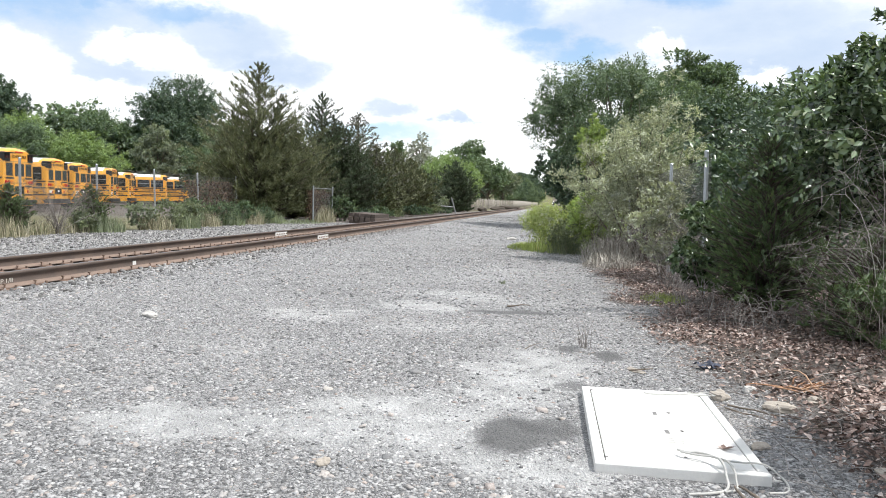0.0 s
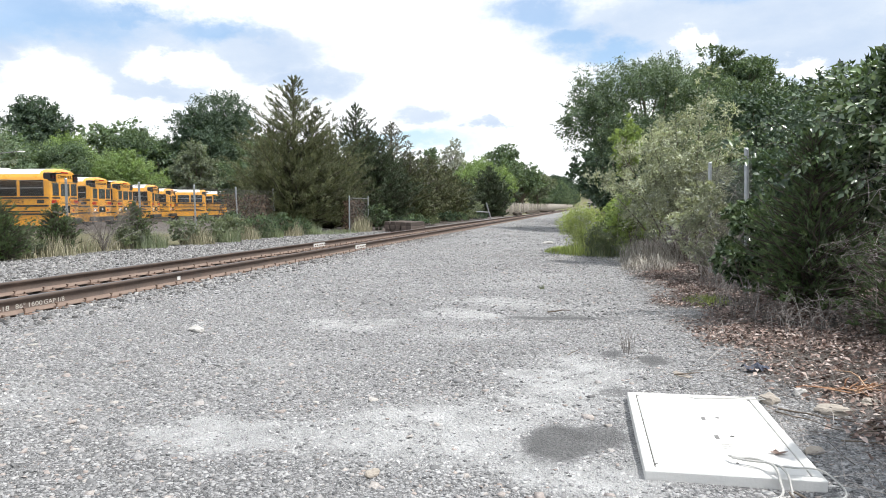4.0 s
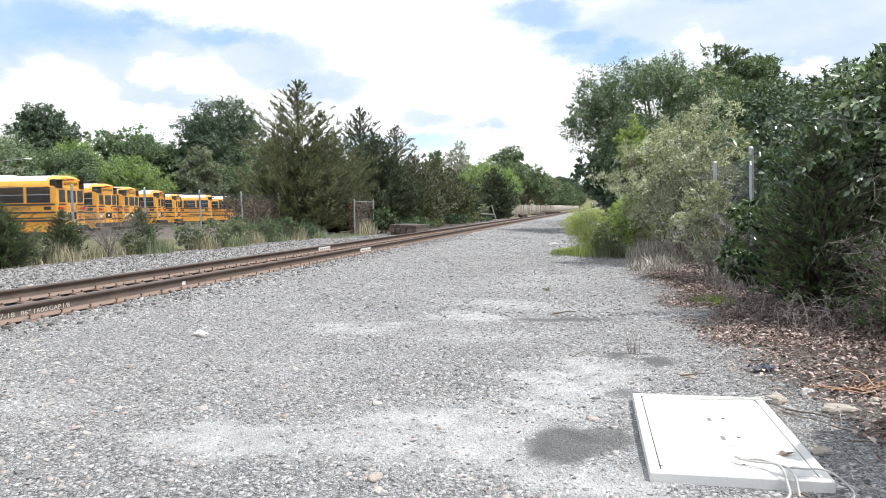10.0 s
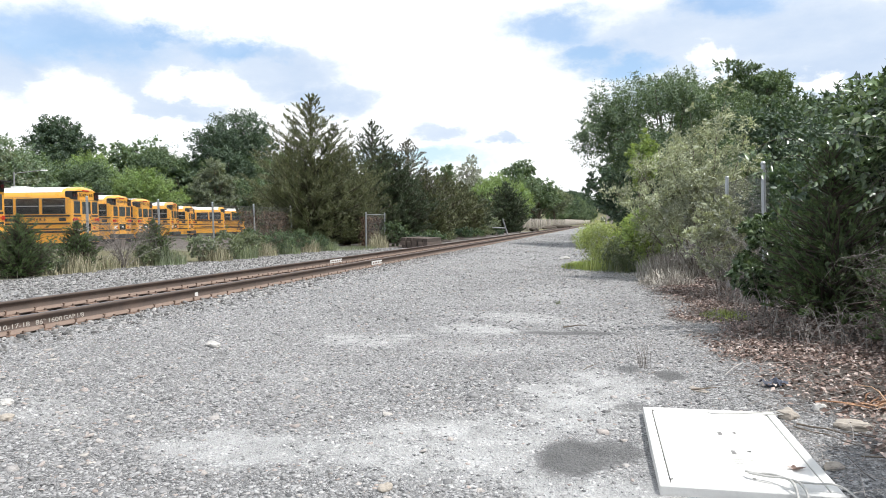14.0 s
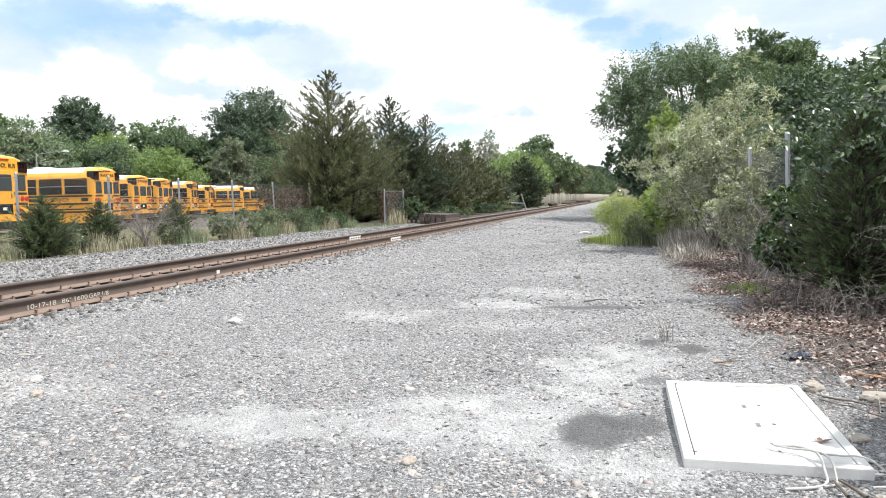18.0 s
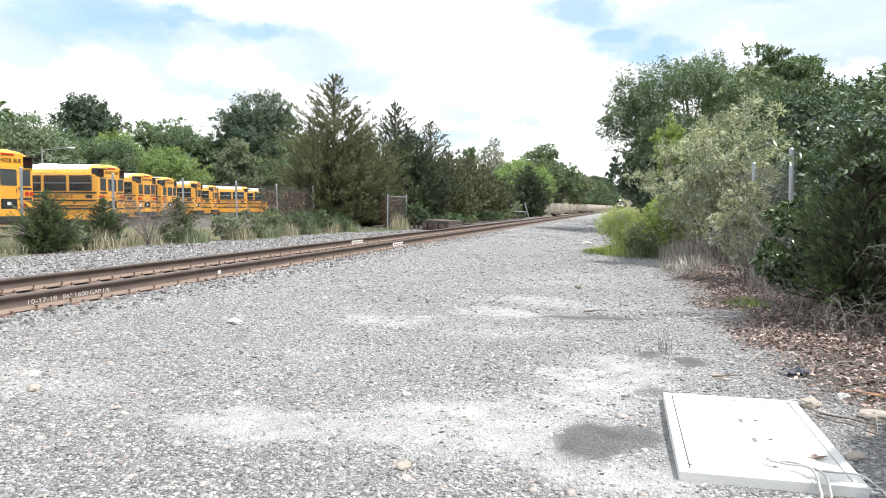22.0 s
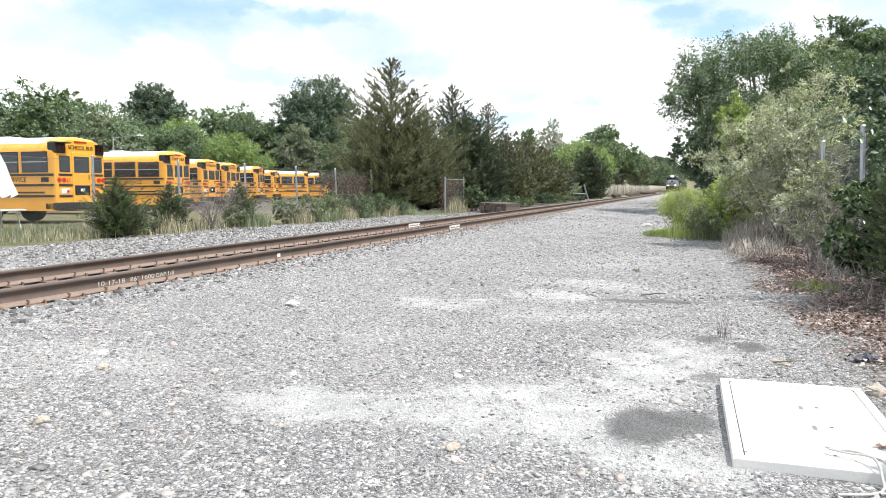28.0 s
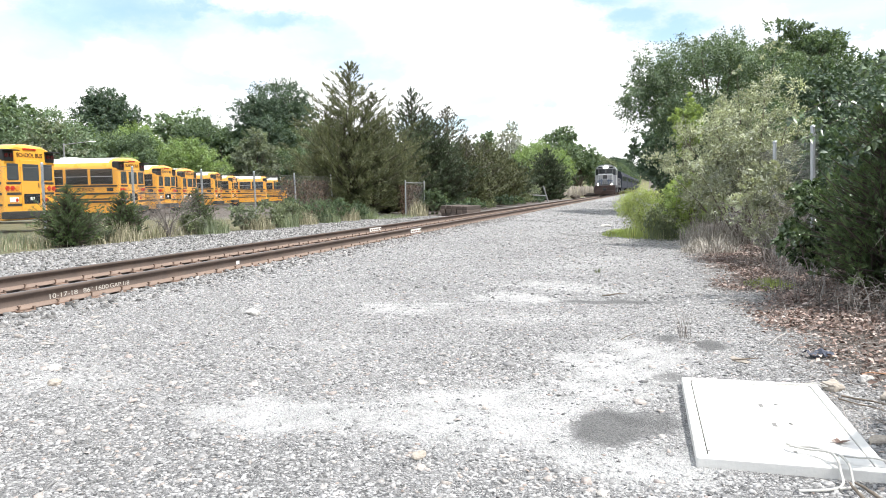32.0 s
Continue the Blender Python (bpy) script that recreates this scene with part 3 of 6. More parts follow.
def dust_at(x, y):
    d = np.zeros_like(x)
    for n, (cx, cy, rx, ry, turn, k) in enumerate(DUST):
        d = np.maximum(d, k * blot(x, y, cx, cy, rx, ry, turn, 0.5, 20 + n, 1.5, 0.35))
    speck = vnoise(x, y, 0.13, 77, 3)
    return np.clip(d * (0.3 + 1.4 * speck), 0, 1) * (1 - damp_at(x, y))


def damp_at(x, y):
    d = np.zeros_like(x)
    for n, (cx, cy, rx, ry, turn, k) in enumerate(DAMP):
        d = np.maximum(d, k * blot(x, y, cx, cy, rx, ry, turn, 0.3, 50 + n))
    return d


def verge(y):
    """Where the leaf litter begins beside the gravel; past y = 70 its dark colour paints tree shadow on the gravel."""
    return np.interp(y, [0, 4, 6, 8, 11, 14, 17, 20, 26, 40, 70, 140, 400], [1.5, 1.5, 1.2, 1.0, 1.05, 0.9, 0.7, 1.0, 0.5, 0.4, 0.2, -1.6, -4.2])


def litter_and_shade_at(x, y):
    edge = verge(y) + 0.9 * (vnoise(x, y, 0.9, 31) - 0.5)
    # dark soil colour stands in for the shade under the left cedars
    under = step(-9.3, -10.2, x + 0.8 * (vnoise(x, y, 1.2, 33) - 0.5)) * step(31.5, 34, y) * step(92, 84, y)
    return np.maximum(np.maximum(step(-0.15, 0.5, x - edge), under), step(600, 800, y))


def turf_at(x, y):
    left = step(-12.7, -13.6, x + 1.2 * (vnoise(x, y, 1.5, 41) - 0.5)) * step(36, 30, y)
    return np.clip(left + step(-9.2, -10.4, x + (vnoise(x, y, 1.5, 41) - 0.5)) * step(84, 92, y), 0, 1)


def build_ground():
    def axis(fine0, fine1, d, out0, out1):
        a = list(np.arange(fine0, fine1 + d / 2, d))
        for end, sign in ((out1, 1), (out0, -1)):
            s, v = d, (a[-1] if sign > 0 else a[0])
            while (end - v) * sign > 0:
                s = min(s * 1.12, 120)
                v += sign * s
                a = a + [v] if sign > 0 else [v] + a
        return np.array(a)

    xs, ys = axis(-8.6, 3.2, 0.06, -1800, 1800), axis(2.2, 12.0, 0.06, -1500, 2600)
    X, Y = np.meshgrid(xs, ys, indexing="ij")
    Z = ground_z(X, Y)
    nx, ny = X.shape
    i, j = np.meshgrid(np.arange(nx - 1), np.arange(ny - 1), indexing="ij")
    a = i * ny + j
    F = np.stack([a, a + ny, a + ny + 1, a + 1], -1).reshape(-1, 4)
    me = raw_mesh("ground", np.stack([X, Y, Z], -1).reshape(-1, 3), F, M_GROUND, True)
    x, y = X.ravel(), Y.ravel()
    for name, f in (("dust", dust_at), ("damp", damp_at), ("litter", litter_and_shade_at), ("turf", turf_at)):
        me.attributes.new(name, "FLOAT", "POINT").data.foreach_set("value", f(x, y).astype(np.float32))
    tagged(new("ground", me), "pale grey gravel ground with dusty and damp patches", "ground", kind="structure")


build_ground()


def stones(name, pts, size, seed, mat, squash=0.65, sink=0.25):
    """Angular stones, one at each place."""
    g = np.random.default_rng(seed)
    n = len(pts)
    cube = np.array([[x, y, z] for z in (-1, 1) for y in (-1, 1) for x in (-1, 1)], float) * 0.5
    v = cube[None] * g.uniform(0.55, 1.2, (n, 8, 1)) + g.normal(0, 0.07, (n, 8, 3))
    v *= np.stack([g.uniform(0.7, 1.35, n), g.uniform(0.7, 1.2, n), g.uniform(0.6, 1.1, n) * squash], -1)[:, None] * size[:, None, None]
    a, b = g.uniform(0, 2 * np.pi, n), g.normal(0, 0.35, n)
    ca, sa, cb, sb = np.cos(a), np.sin(a), np.cos(b), np.sin(b)
    x, y, z = v[..., 0], v[..., 1], v[..., 2]
    y, z = y * cb[:, None] - z * sb[:, None], y * sb[:, None] + z * cb[:, None]
    x, y = x * ca[:, None] - y * sa[:, None], x * sa[:, None] + y * ca[:, None]
    v = np.stack([x, y, z], -1) + pts[:, None] + np.stack([0 * size, 0 * size, size * (0.5 - sink) * squash], -1)[:, None]
    quads = np.array([[4, 5, 7, 6], [0, 1, 5, 4], [2, 6, 7, 3], [0, 4, 6, 2], [1, 3, 7, 5]])
    F = (np.arange(n)[:, None, None] * 8 + quads[None]).reshape(-1, 4)
    return raw_mesh(name, v.reshape(-1, 3), F, mat)


def strew(x0, x1, y0, y1, per_m2, seed, keep=None):
    g = np.random.default_rng(seed)
    n = int((x1 - x0) * (y1 - y0) * per_m2)
    x, y = g.uniform(x0, x1, n), g.uniform(y0, y1, n)
    if keep is not None:
        k = g.uniform(0, 1, n) < keep(x, y)
        x, y = x[k], y[k]
    return np.stack([x, y, ground_z(x, y)], -1), g


def off_lid(x, y):
    return ~((x > 0.17) & (x < 1.14) & (y > 3.74) & (y < 5.4))


def open_gravel(x, y):
    return (1 - 0.9 * step(0.15, 0.6, dust_at(x, y))) * (1 - 0.8 * litter_and_shade_at(x, y)) * (1 - step(0.05, 0.4, damp_at(x, y))) * off_lid(x, y)


def dusty_gravel(x, y):
    return step(0.1, 0.5, dust_at(x, y)) * off_lid(x, y)


def scatter(name, area, keep, seed, lo, hi, power, mat, label, squash=0.55, sink=0.3):
    p, g = strew(*area, seed, keep)
    me = stones(name, p, lo + hi * g.uniform(0, 1, len(p)) ** power, seed + 1, mat, squash, sink)
    tagged(new(name, me), label, "gravel", kind="stuff")


def build_gravel():
    scatter("loose_gravel", (-5.9, 1.7, 2.3, 5.8, 3000), open_gravel, 1, 0.006, 0.021, 3.0, M_STONE, "loose grey crushed stone lying on the ground", 0.4, 0.36)
    scatter("loose_gravel", (-5.9, 1.7, 5.8, 9.0, 1700), open_gravel, 2, 0.008, 0.022, 3.0, M_STONE, "loose grey crushed stone spread over the ground", 0.4, 0.36)
    scatter("coarse_stones", (-5.6, 0.4, 2.3, 6.2, 16), open_gravel, 12, 0.028, 0.04, 2.4, M_COBBLE, "larger grey, tan and pinkish stones bedded in the gravel", 0.42, 0.4)
    scatter("coarse_stones", (-5.8, -2.2, 2.3, 4.6, 34), open_gravel, 14, 0.024, 0.03, 2.0, M_COBBLE, "patch of tan and grey stones in the gravel", 0.42, 0.4)
    scatter("dusty_gravel", (-4.8, 0.6, 3.2, 11.0, 900), dusty_gravel, 21, 0.006, 0.018, 4, M_DUSTY, "fine dust-coated gravel in pale patches", 0.5, 0.42)
    scatter("loose_gravel", (-5.9, 1.4, 9.0, 24.0, 380), open_gravel, 3, 0.012, 0.03, 3, M_STONE, "loose grey crushed stone farther along the track", 0.5)
    scatter("loose_gravel", (-5.9, 1.0, 24.0, 70.0, 40), open_gravel, 7, 0.02, 0.045, 2, M_STONE, "grey crushed stone far along the track", 0.6)
    scatter("track_ballast", (-13.2, -5.6, 4.0, 34.0, 150), lambda x, y: ((x > -6.32) | ((x < -6.75) & (x > -7.55)) | (x < -8.22)) * (1 - turf_at(x, y)),
            5, 0.018, 0.036, 1.8, M_BALLAST, "coarse grey ballast stones under the rails", 0.75, 0.25)


build_gravel()

# ---------------------------------------------------------------- railway
RAIL_X, RAIL_TOP = (-6.42, -7.925), 0.42
HALF = [(0.0, 0.185), (0.030, 0.185), (0.037, 0.178), (0.037, 0.150), (0.010, 0.138), (0.009, 0.045), (0.030, 0.026), (0.076, 0.012), (0.076, 0.0)]


def rail_mesh(y0, y1, pieces):
    prof = [(a, b) for a, b in HALF] + [(-a, b) for a, b in reversed(HALF[1:])]
    ys = np.linspace(y0, y1, pieces + 1)
    V = np.array([[a, y, b] for y in ys for a, b in prof])
    k = len(prof)
    i, j = np.meshgrid(np.arange(pieces), np.arange(k), indexing="ij")
    a, b = i * k + j, i * k + (j + 1) % k
    F = np.stack([a, a + k, b + k, b], -1).reshape(-1, 4)
    me = raw_mesh("rail", V, F, M_RUST)
    me.materials.append(M_RAILTOP)
    top = np.isin(np.tile(np.arange(k), pieces), (0, k - 1))
    foot = np.isin(np.tile(np.arange(k), pieces), (5, 6, 7, k - 8, k - 7, k - 6))
    me.materials.append(M_FOOT)
    me.polygons.foreach_set("material_index", (top + 2 * foot).astype(np.int32))
    return me


def build_track():
    track = tagged(new("railway_track"), "single railway track with rusty rails on ballast", "railway track")
    track.location = (0, 0, 0)
    rm = rail_mesh(-60, 900, 60)
    g = np.random.default_rng(8)
    plate = bpy.data.meshes.new("tie_plate")
    bm = boxes((-0.19, 0.19, -0.09, 0.09, 0, 0.016), (-0.115, -0.082, -0.07, 0.07, 0.016, 0.03), (0.082, 0.115, -0.07, 0.07, 0.016, 0.03), bevel=0.004)
    bm.to_mesh(plate), bm.free()
    plate.materials.append(M_PLATE)
    spike = bpy.data.meshes.new("spike")
    bm = boxes((-0.008, 0.008, -0.008, 0.008, 0, 0.05), (-0.02, 0.012, -0.013, 0.013, 0.045, 0.062), bevel=0.003)
    bm.to_mesh(spike), bm.free()
    spike.materials.append(M_PLATE)
    tie = bpy.data.meshes.new("tie")
    bm = boxes((-1.29, 1.29, -0.115, 0.115, -0.17, 0.0), bevel=0.012)
    bm.to_mesh(tie), bm.free()
    tie.materials.append(M_TIE)
    anchor = bpy.data.meshes.new("rail_anchor")
    bm = boxes((-0.11, 0.11, -0.012, 0.012, -0.03, -0.004), (0.08, 0.105, -0.014, 0.014, -0.02, 0.03), bevel=0.004)
    bm.to_mesh(anchor), bm.free()
    anchor.materials.append(M_PLATE)
    base = RAIL_TOP - 0.185
    for x in RAIL_X:
        r = part("rail", rm, None, track, "rust-brown steel rail with worn bright head")
        r.location = (x, 0, base)
    for n in range(170):
        y = 2.0 + 0.51 * n + g.normal(0, 0.02)
        t = part("tie", tie, None, track)
        t.location, t.rotation_euler = ((RAIL_X[0] + RAIL_X[1]) / 2 + g.normal(0, 0.02), y, base - 0.018), (0, 0, g.normal(0, 0.01))
        if y < 40:
            for x in RAIL_X:
                p = part("tie_plate", plate, None, track)
                p.location = (x, y, base - 0.017)
                for sx, sy in ((-1, 1), (1, -1)):
                    s = part("spike", spike, None, track)
                    s.location, s.rotation_euler = (x + sx * 0.09, y + sy * 0.05, base - 0.018 + g.uniform(0, 0.025)), (g.normal(0, 0.06), g.normal(0, 0.06), 0 if sx > 0 else math.pi)
                if y < 26:
                    a = part("rail_anchor", anchor, None, track)
                    a.location = (x, y + 0.14, base)
    bm = bmesh.new()
    V, F = [], []
    cube = np.array([[x, y, z] for z in (-0.17, 0) for y in (-0.115, 0.115) for x in (-1.29, 1.29)])
    quads = np.array([[0, 2, 3, 1], [4, 5, 7, 6], [0, 1, 5, 4], [2, 6, 7, 3], [0, 4, 6, 2], [1, 3, 7, 5]])
    for n in range(600):
        V.append(cube + [(RAIL_X[0] + RAIL_X[1]) / 2, 2 + 0.51 * (170 + n), base - 0.018])
        F.append(quads + 8 * n)
    bm.free()
    tagged(part("far_ties", raw_mesh("far_ties", np.concatenate(V), np.concatenate(F), M_TIE), None, track), kind="stuff")
    # joint bars with white paint, one on each rail
    for x, y, s in ((RAIL_X[0], 19.4, 1), (RAIL_X[1], 20.15, 1)):
        bar = part("joint_bar", boxes((0.011, 0.032, -0.45, 0.45, 0.035, 0.145), bevel=0.008), M_WHITE_PAINT, track, "white-painted joint bar bolted to the rail")
        bar.location = (x, y, base)
        for k in range(6):
            b = part("bolt", rod(bmesh.new(), (0.03, -0.36 + 0.144 * k, 0.09), (0.055, -0.36 + 0.144 * k, 0.09), 0.017, seg=6), M_PLATE, bar)
    # paint square and chalk strokes on the web of the near rail
    sq = part("paint_square", boxes((0.0, 0.004, -0.045, 0.045, 0.055, 0.115)), M_WHITE_PAINT, track, "white paint square on the rail")
    sq.location = (RAIL_X[0] + 0.0095, 10.32, base)
    for word, y0, y1 in (("10-17-18", 6.50, 6.91), ("86\u00b0", 7.01, 7.16), ("1600", 7.20, 7.41), ("GAP", 7.445, 7.635), ("1/8", 7.67, 7.78)):
        me = text_mesh(word, 0.075, 0.001)
        me.materials.append(M_CHALK)
        mark = part("chalk_mark", me, None, track, "worn chalk writing on the rail web")
        wide = max(v.co.x for v in me.vertices) - min(v.co.x for v in me.vertices)
        mark.matrix_basis = Matrix.Translation((RAIL_X[0] + 0.0115, (y0 + y1) / 2, base + 0.078)) @ pose(0, 0, 0, 90, 0, 90) @ Matrix.Diagonal(((y1 - y0) / wide, 1, 1, 1))


build_track()

# ---------------------------------------------------------------- plants


def branch(g, a, b, r0, r1, bend=0.12, n=6):
    """A crooked tapered limb from a to b."""
    a, b = np.array(a, float), np.array(b, float)
    k = np.linspace(0, 1, n)[:, None]
    L = np.linalg.norm(b - a)
    wob = np.cumsum(g.normal(0, bend * L / n, (n, 3)), 0) * np.sin(k * np.pi)
    p = a + (b - a) * k + wob
    return np.concatenate([p, r0 + (r1 - r0) * k], 1)


def tree(name, x, y, h, r, n_leaf, size, mat, seed, label, category="tree", low=0.25, lobes=40, trunk_r=None, bark=None, lobe=0.3,
         stems=1, sides=6, droop=0.0, aspect=0.55, up_bias=0.5, flat=0.75, z=None, sparse=0.0, lean=(0, 0), shoot=0.42, per=26, arms=None, taper=0.35):
    """A broad-leaved tree or shrub: stems, limbs and a crown of separate leaves in clumps."""
    g = np.random.default_rng(seed)
    zb = float(ground_z(x, y)) if z is None else z
    root = tagged(new(name), label, category)
    root.location = (x, y, zb)
    z0, z1 = h * low, h
    cz, rz = (z0 + z1) / 2, (z1 - z0) / 2
    # clump centres, mostly near the outside of the crown
    d = unit(g.normal(0, 1, (lobes, 3)))
    rad = g.uniform(0.35, 1.0, (lobes, 1)) ** 0.55
    C = d * rad * np.array([r, r, rz]) * (1 - lobe * (0.55 + 0.5 * shoot))
    C[:, 2] += cz
    C[:, :2] *= (1.0 - taper * step(cz, z1, C[:, 2]))[:, None]
    C[:, :2] += np.array(lean) * (C[:, 2:3] / h)
    R = lobe * min(r, rz) * g.uniform(0.6, 1.35, lobes)
    if arms:
        t = g.uniform(0.35, 1.0, lobes) ** 0.8
        tips = np.array(arms, float)[np.arange(lobes) % len(arms)]
        C = tips * np.stack([t ** 1.25, t ** 1.25, t ** 0.9], -1) + g.normal(0, 0.06 * r, (lobes, 3))
        R = lobe * min(r, rz) * (1.35 - 0.85 * t) * g.uniform(0.7, 1.2, lobes)
    stalks = []
    tr = trunk_r or h * 0.02
    top = cz + rz * 0.3
    for n in range(0 if arms else stems):
        o = g.normal(0, 0.12 * r, 2) if stems > 1 else (0, 0)
        e = g.normal(0, 0.4 * r, 2) if stems > 1 else g.normal(0, 0.1 * r, 2)
        stalks.append([branch(g, (o[0], o[1], -0.15), (e[0] + lean[0] * 0.6, e[1] + lean[1] * 0.6, top * g.uniform(0.75, 1.0)), tr, tr * 0.3, 0.08, 8)])
    for tip in arms or ():
        stalks.append([branch(g, (0.02 * tip[0], 0.02 * tip[1], -0.15), tip, tr, tr * 0.12, 0.06, 8)])
    for c in C[:: max(1, lobes // 26)]:
        own = stalks[g.integers(0, len(stalks))]
        st = own[0]
        k = np.clip(int(len(st) * g.uniform(0.3, 0.85)), 1, len(st) - 2)
        own.append(branch(g, st[k, :3], c, st[k, 3] * 0.6, st[k, 3] * 0.12, 0.15, 5))
    wood = "trunk" if len(stalks) == 1 else "stem"
    for own in stalks:
        V, F = tubes(own, sides)
        part(wood, raw_mesh(wood, V, F, bark or M_BARK, True), None, root)
    # leaves stand along short shoots that burst from the clumps
    ns = max(20, n_leaf // per)
    w = R if arms else R ** 2
    idx = g.choice(lobes, ns, p=w / w.sum())
    out = unit(g.normal(0, 1, (ns, 3)) + [0, 0, 0.2])
    S = C[idx] + out * g.uniform(0, 1, (ns, 1)) ** 0.4 * R[idx][:, None] * np.array([1.05, 1.05, flat])
    along = unit(out * [1, 1, 0.6] + g.normal(0, 0.35, (ns, 3)) + [0, 0, 0.35 - 1.4 * droop])
    ln = shoot * R[idx] * g.lognormal(0, 0.28, ns)
    j = g.integers(0, ns, n_leaf)
    s = g.uniform(0, 1, (n_leaf, 1))
    P = S[j] + along[j] * s * ln[j][:, None] + g.normal(0, 1, (n_leaf, 3)) * (0.26 * ln[j])[:, None] * (1.15 - 0.75 * s)
    dirs, outs = along[j], out[j]
    if sparse:
        k = vnoise(P[:, 0] + 7 * P[:, 2], P[:, 1] - 5 * P[:, 2], R.mean() * 0.8, seed) > sparse
        P, dirs, outs = P[k], dirs[k], outs[k]
    P[:, 2] = np.maximum(P[:, 2], 0.02)
    way = unit(dirs * 0.8 + g.normal(0, 0.55, P.shape) + [0, 0, -0.2 - droop])
    up = unit(g.normal(0, 0.4, P.shape) + [0, 0, up_bias * 0.8] + outs * 0.75)
    L = size * g.uniform(0.65, 1.3, len(P))
    V, F = leaves(P, way, up, L, L * aspect)
    part("crown", raw_mesh("crown", V, F, mat), None, root)
    return root


def cedar(name, x, y, h, r, n, size, mat, seed, label, category="cedar tree", tops=1, low=0.03, z=None, slim=1.0, width=0.36, spires=None):
    """A red cedar: rising branches set with feathery sprays, its outline in plumes."""
    g = np.random.default_rng(seed)
    zb = float(ground_z(x, y)) if z is None else z
    root = tagged(new(name), label, category)
    root.location = (x, y, zb)
    paths, P, W, K = [], [], [], []
    axes = [(0.0, 0.0, 1.0)] + [(g.uniform(-0.5, 0.5) * r, g.uniform(-0.5, 0.5) * r, g.uniform(0.66, 0.87)) for _ in range(tops - 1)]
    axes = axes[:1] + list(spires) if spires else axes
    share = np.array([a[2] for a in axes]) ** 2
    for (ox, oy, f), sh in zip(axes, share / share.sum()):
        H = h * f * 0.96
        paths.append(branch(g, (0, 0, -0.1), (ox, oy, H), 0.022 * h * f, 0.01, 0.02, 8))
        nb = int(460 * sh) + 50
        for b in range(nb):
            u = (low + (1 - low) * (b + g.uniform()) / nb) ** 1.1
            a = g.uniform(0, 2 * np.pi)
            wide = (1 - u ** 2.2) * min(1.0, 0.55 + 2.0 * u) * slim
            ln = (r if f == 1 else r * 0.75) * (wide + 0.03) * g.choice([0.6, 0.8, 0.95, 1.12]) * g.uniform(0.88, 1.1)
            rise = g.uniform(0.25, 0.75) * ln * min(1.0, 0.1 + 3.2 * u) * (1 + 0.12 * u) + 0.22 * u * (h / 8)
            o = np.array([ox * u, oy * u, H * u - rise * 0.4])
            e = o + [math.cos(a) * ln, math.sin(a) * ln, rise]
            p = branch(g, o, e, 0.012 * h * (1 - u) * 0.5 + 0.008, 0.004, 0.1, 5)
            paths.append(p)
            m = max(6, int(n * sh * (ln / r + 0.2) / (nb * 0.42)))
            # sprays along side plumes
            nk = max(4, int(m / 22))
            s = g.uniform(0.06, 1.0, nk) ** 0.8
            q = np.stack([np.interp(s, np.linspace(0, 1, 5), p[:, i]) for i in range(3)], -1)
            way = unit((e - o) / max(ln, 0.1) * 0.7 + g.normal(0, 0.42, (nk, 3)) * [1, 1, 0.6] + [0, 0, 0.2])
            bl = (0.07 * (h / 8) + 0.2 * ln) * (1.25 - 0.6 * s) * g.uniform(0.6, 1.25, nk)
            j = g.integers(0, nk, m)
            v = g.uniform(0, 1, (m, 1))
            q = q[j] + way[j] * v * bl[j][:, None] + g.normal(0, 0.11, (m, 3)) * bl[j][:, None] * (1.15 - 0.9 * v)
            P.append(q), W.append(unit(way[j] * 0.9 + g.normal(0, 0.35, (m, 3)) + [0, 0, 0.2])), K.append(np.full(m, 1.0 - 0.35 * u))
    V, F = tubes(paths, 5)
    part("trunk", raw_mesh("trunk", V, F, M_BARK_DARK, True), None, root)
    P, W = np.concatenate(P), np.concatenate(W)
    P[:, 2] = np.maximum(P[:, 2], 0.03)
    L = size * g.uniform(0.6, 1.4, len(P)) * np.concatenate(K)
    V, F = leaves(P, W, unit(g.normal(0, 0.6, P.shape) + unit(P * [1, 1, 0]) * 0.6 + [0, 0, 0.5]), L, L * width, 0.15)
    part("crown", raw_mesh("crown", V, F, mat), None, root)
    return root


def blades(x, y, h, g, mat, name, lean=0.35, width=0.012):
    """Grass blades bent over at their tips, one mesh."""
    n = len(x)
    z = ground_z(x, y)
    a = g.uniform(0, 2 * np.pi, n)
    d = np.stack([np.cos(a), np.sin(a), 0 * a], -1)
    s = np.stack([-np.sin(a), np.cos(a), 0 * a], -1) * width * 0.5
    b = np.stack([x, y, z - 0.02], -1)
    L = (lean * g.uniform(0.2, 1.4, n) * h)[:, None]
    m1 = b + np.stack([0 * h, 0 * h, h * 0.55], -1) + d * L * 0.3
    tip = b + np.stack([0 * h, 0 * h, h], -1) + d * L
    V = np.stack([b - s, b + s, m1 - s * 0.8, m1 + s * 0.8, tip], 1).reshape(-1, 3)
    i = np.arange(n)[:, None] * 5
    F = np.concatenate([i + [0, 1, 3], i + [0, 3, 2], i + [2, 3, 4]])
    return raw_mesh(name, V, F, mat)


def tuft(x, y, r, h, n, mat, seed, label, name="grass_clump", category="grass", ry=None, width=0.012, lean=0.35, stuff=True):
    g = np.random.default_rng(seed)
    a, k = g.uniform(0, 2 * np.pi, n), g.uniform(0, 1, n) ** 0.6
    px, py = x + np.cos(a) * k * r, y + np.sin(a) * k * (ry or r)
    hh = h * g.uniform(0.45, 1.1, n) * (1.05 - 0.5 * k * k)
    ob = new(name, blades(px, py, hh, g, mat, name, lean, width))
    return tagged(ob, label, category, kind="stuff" if stuff else "")

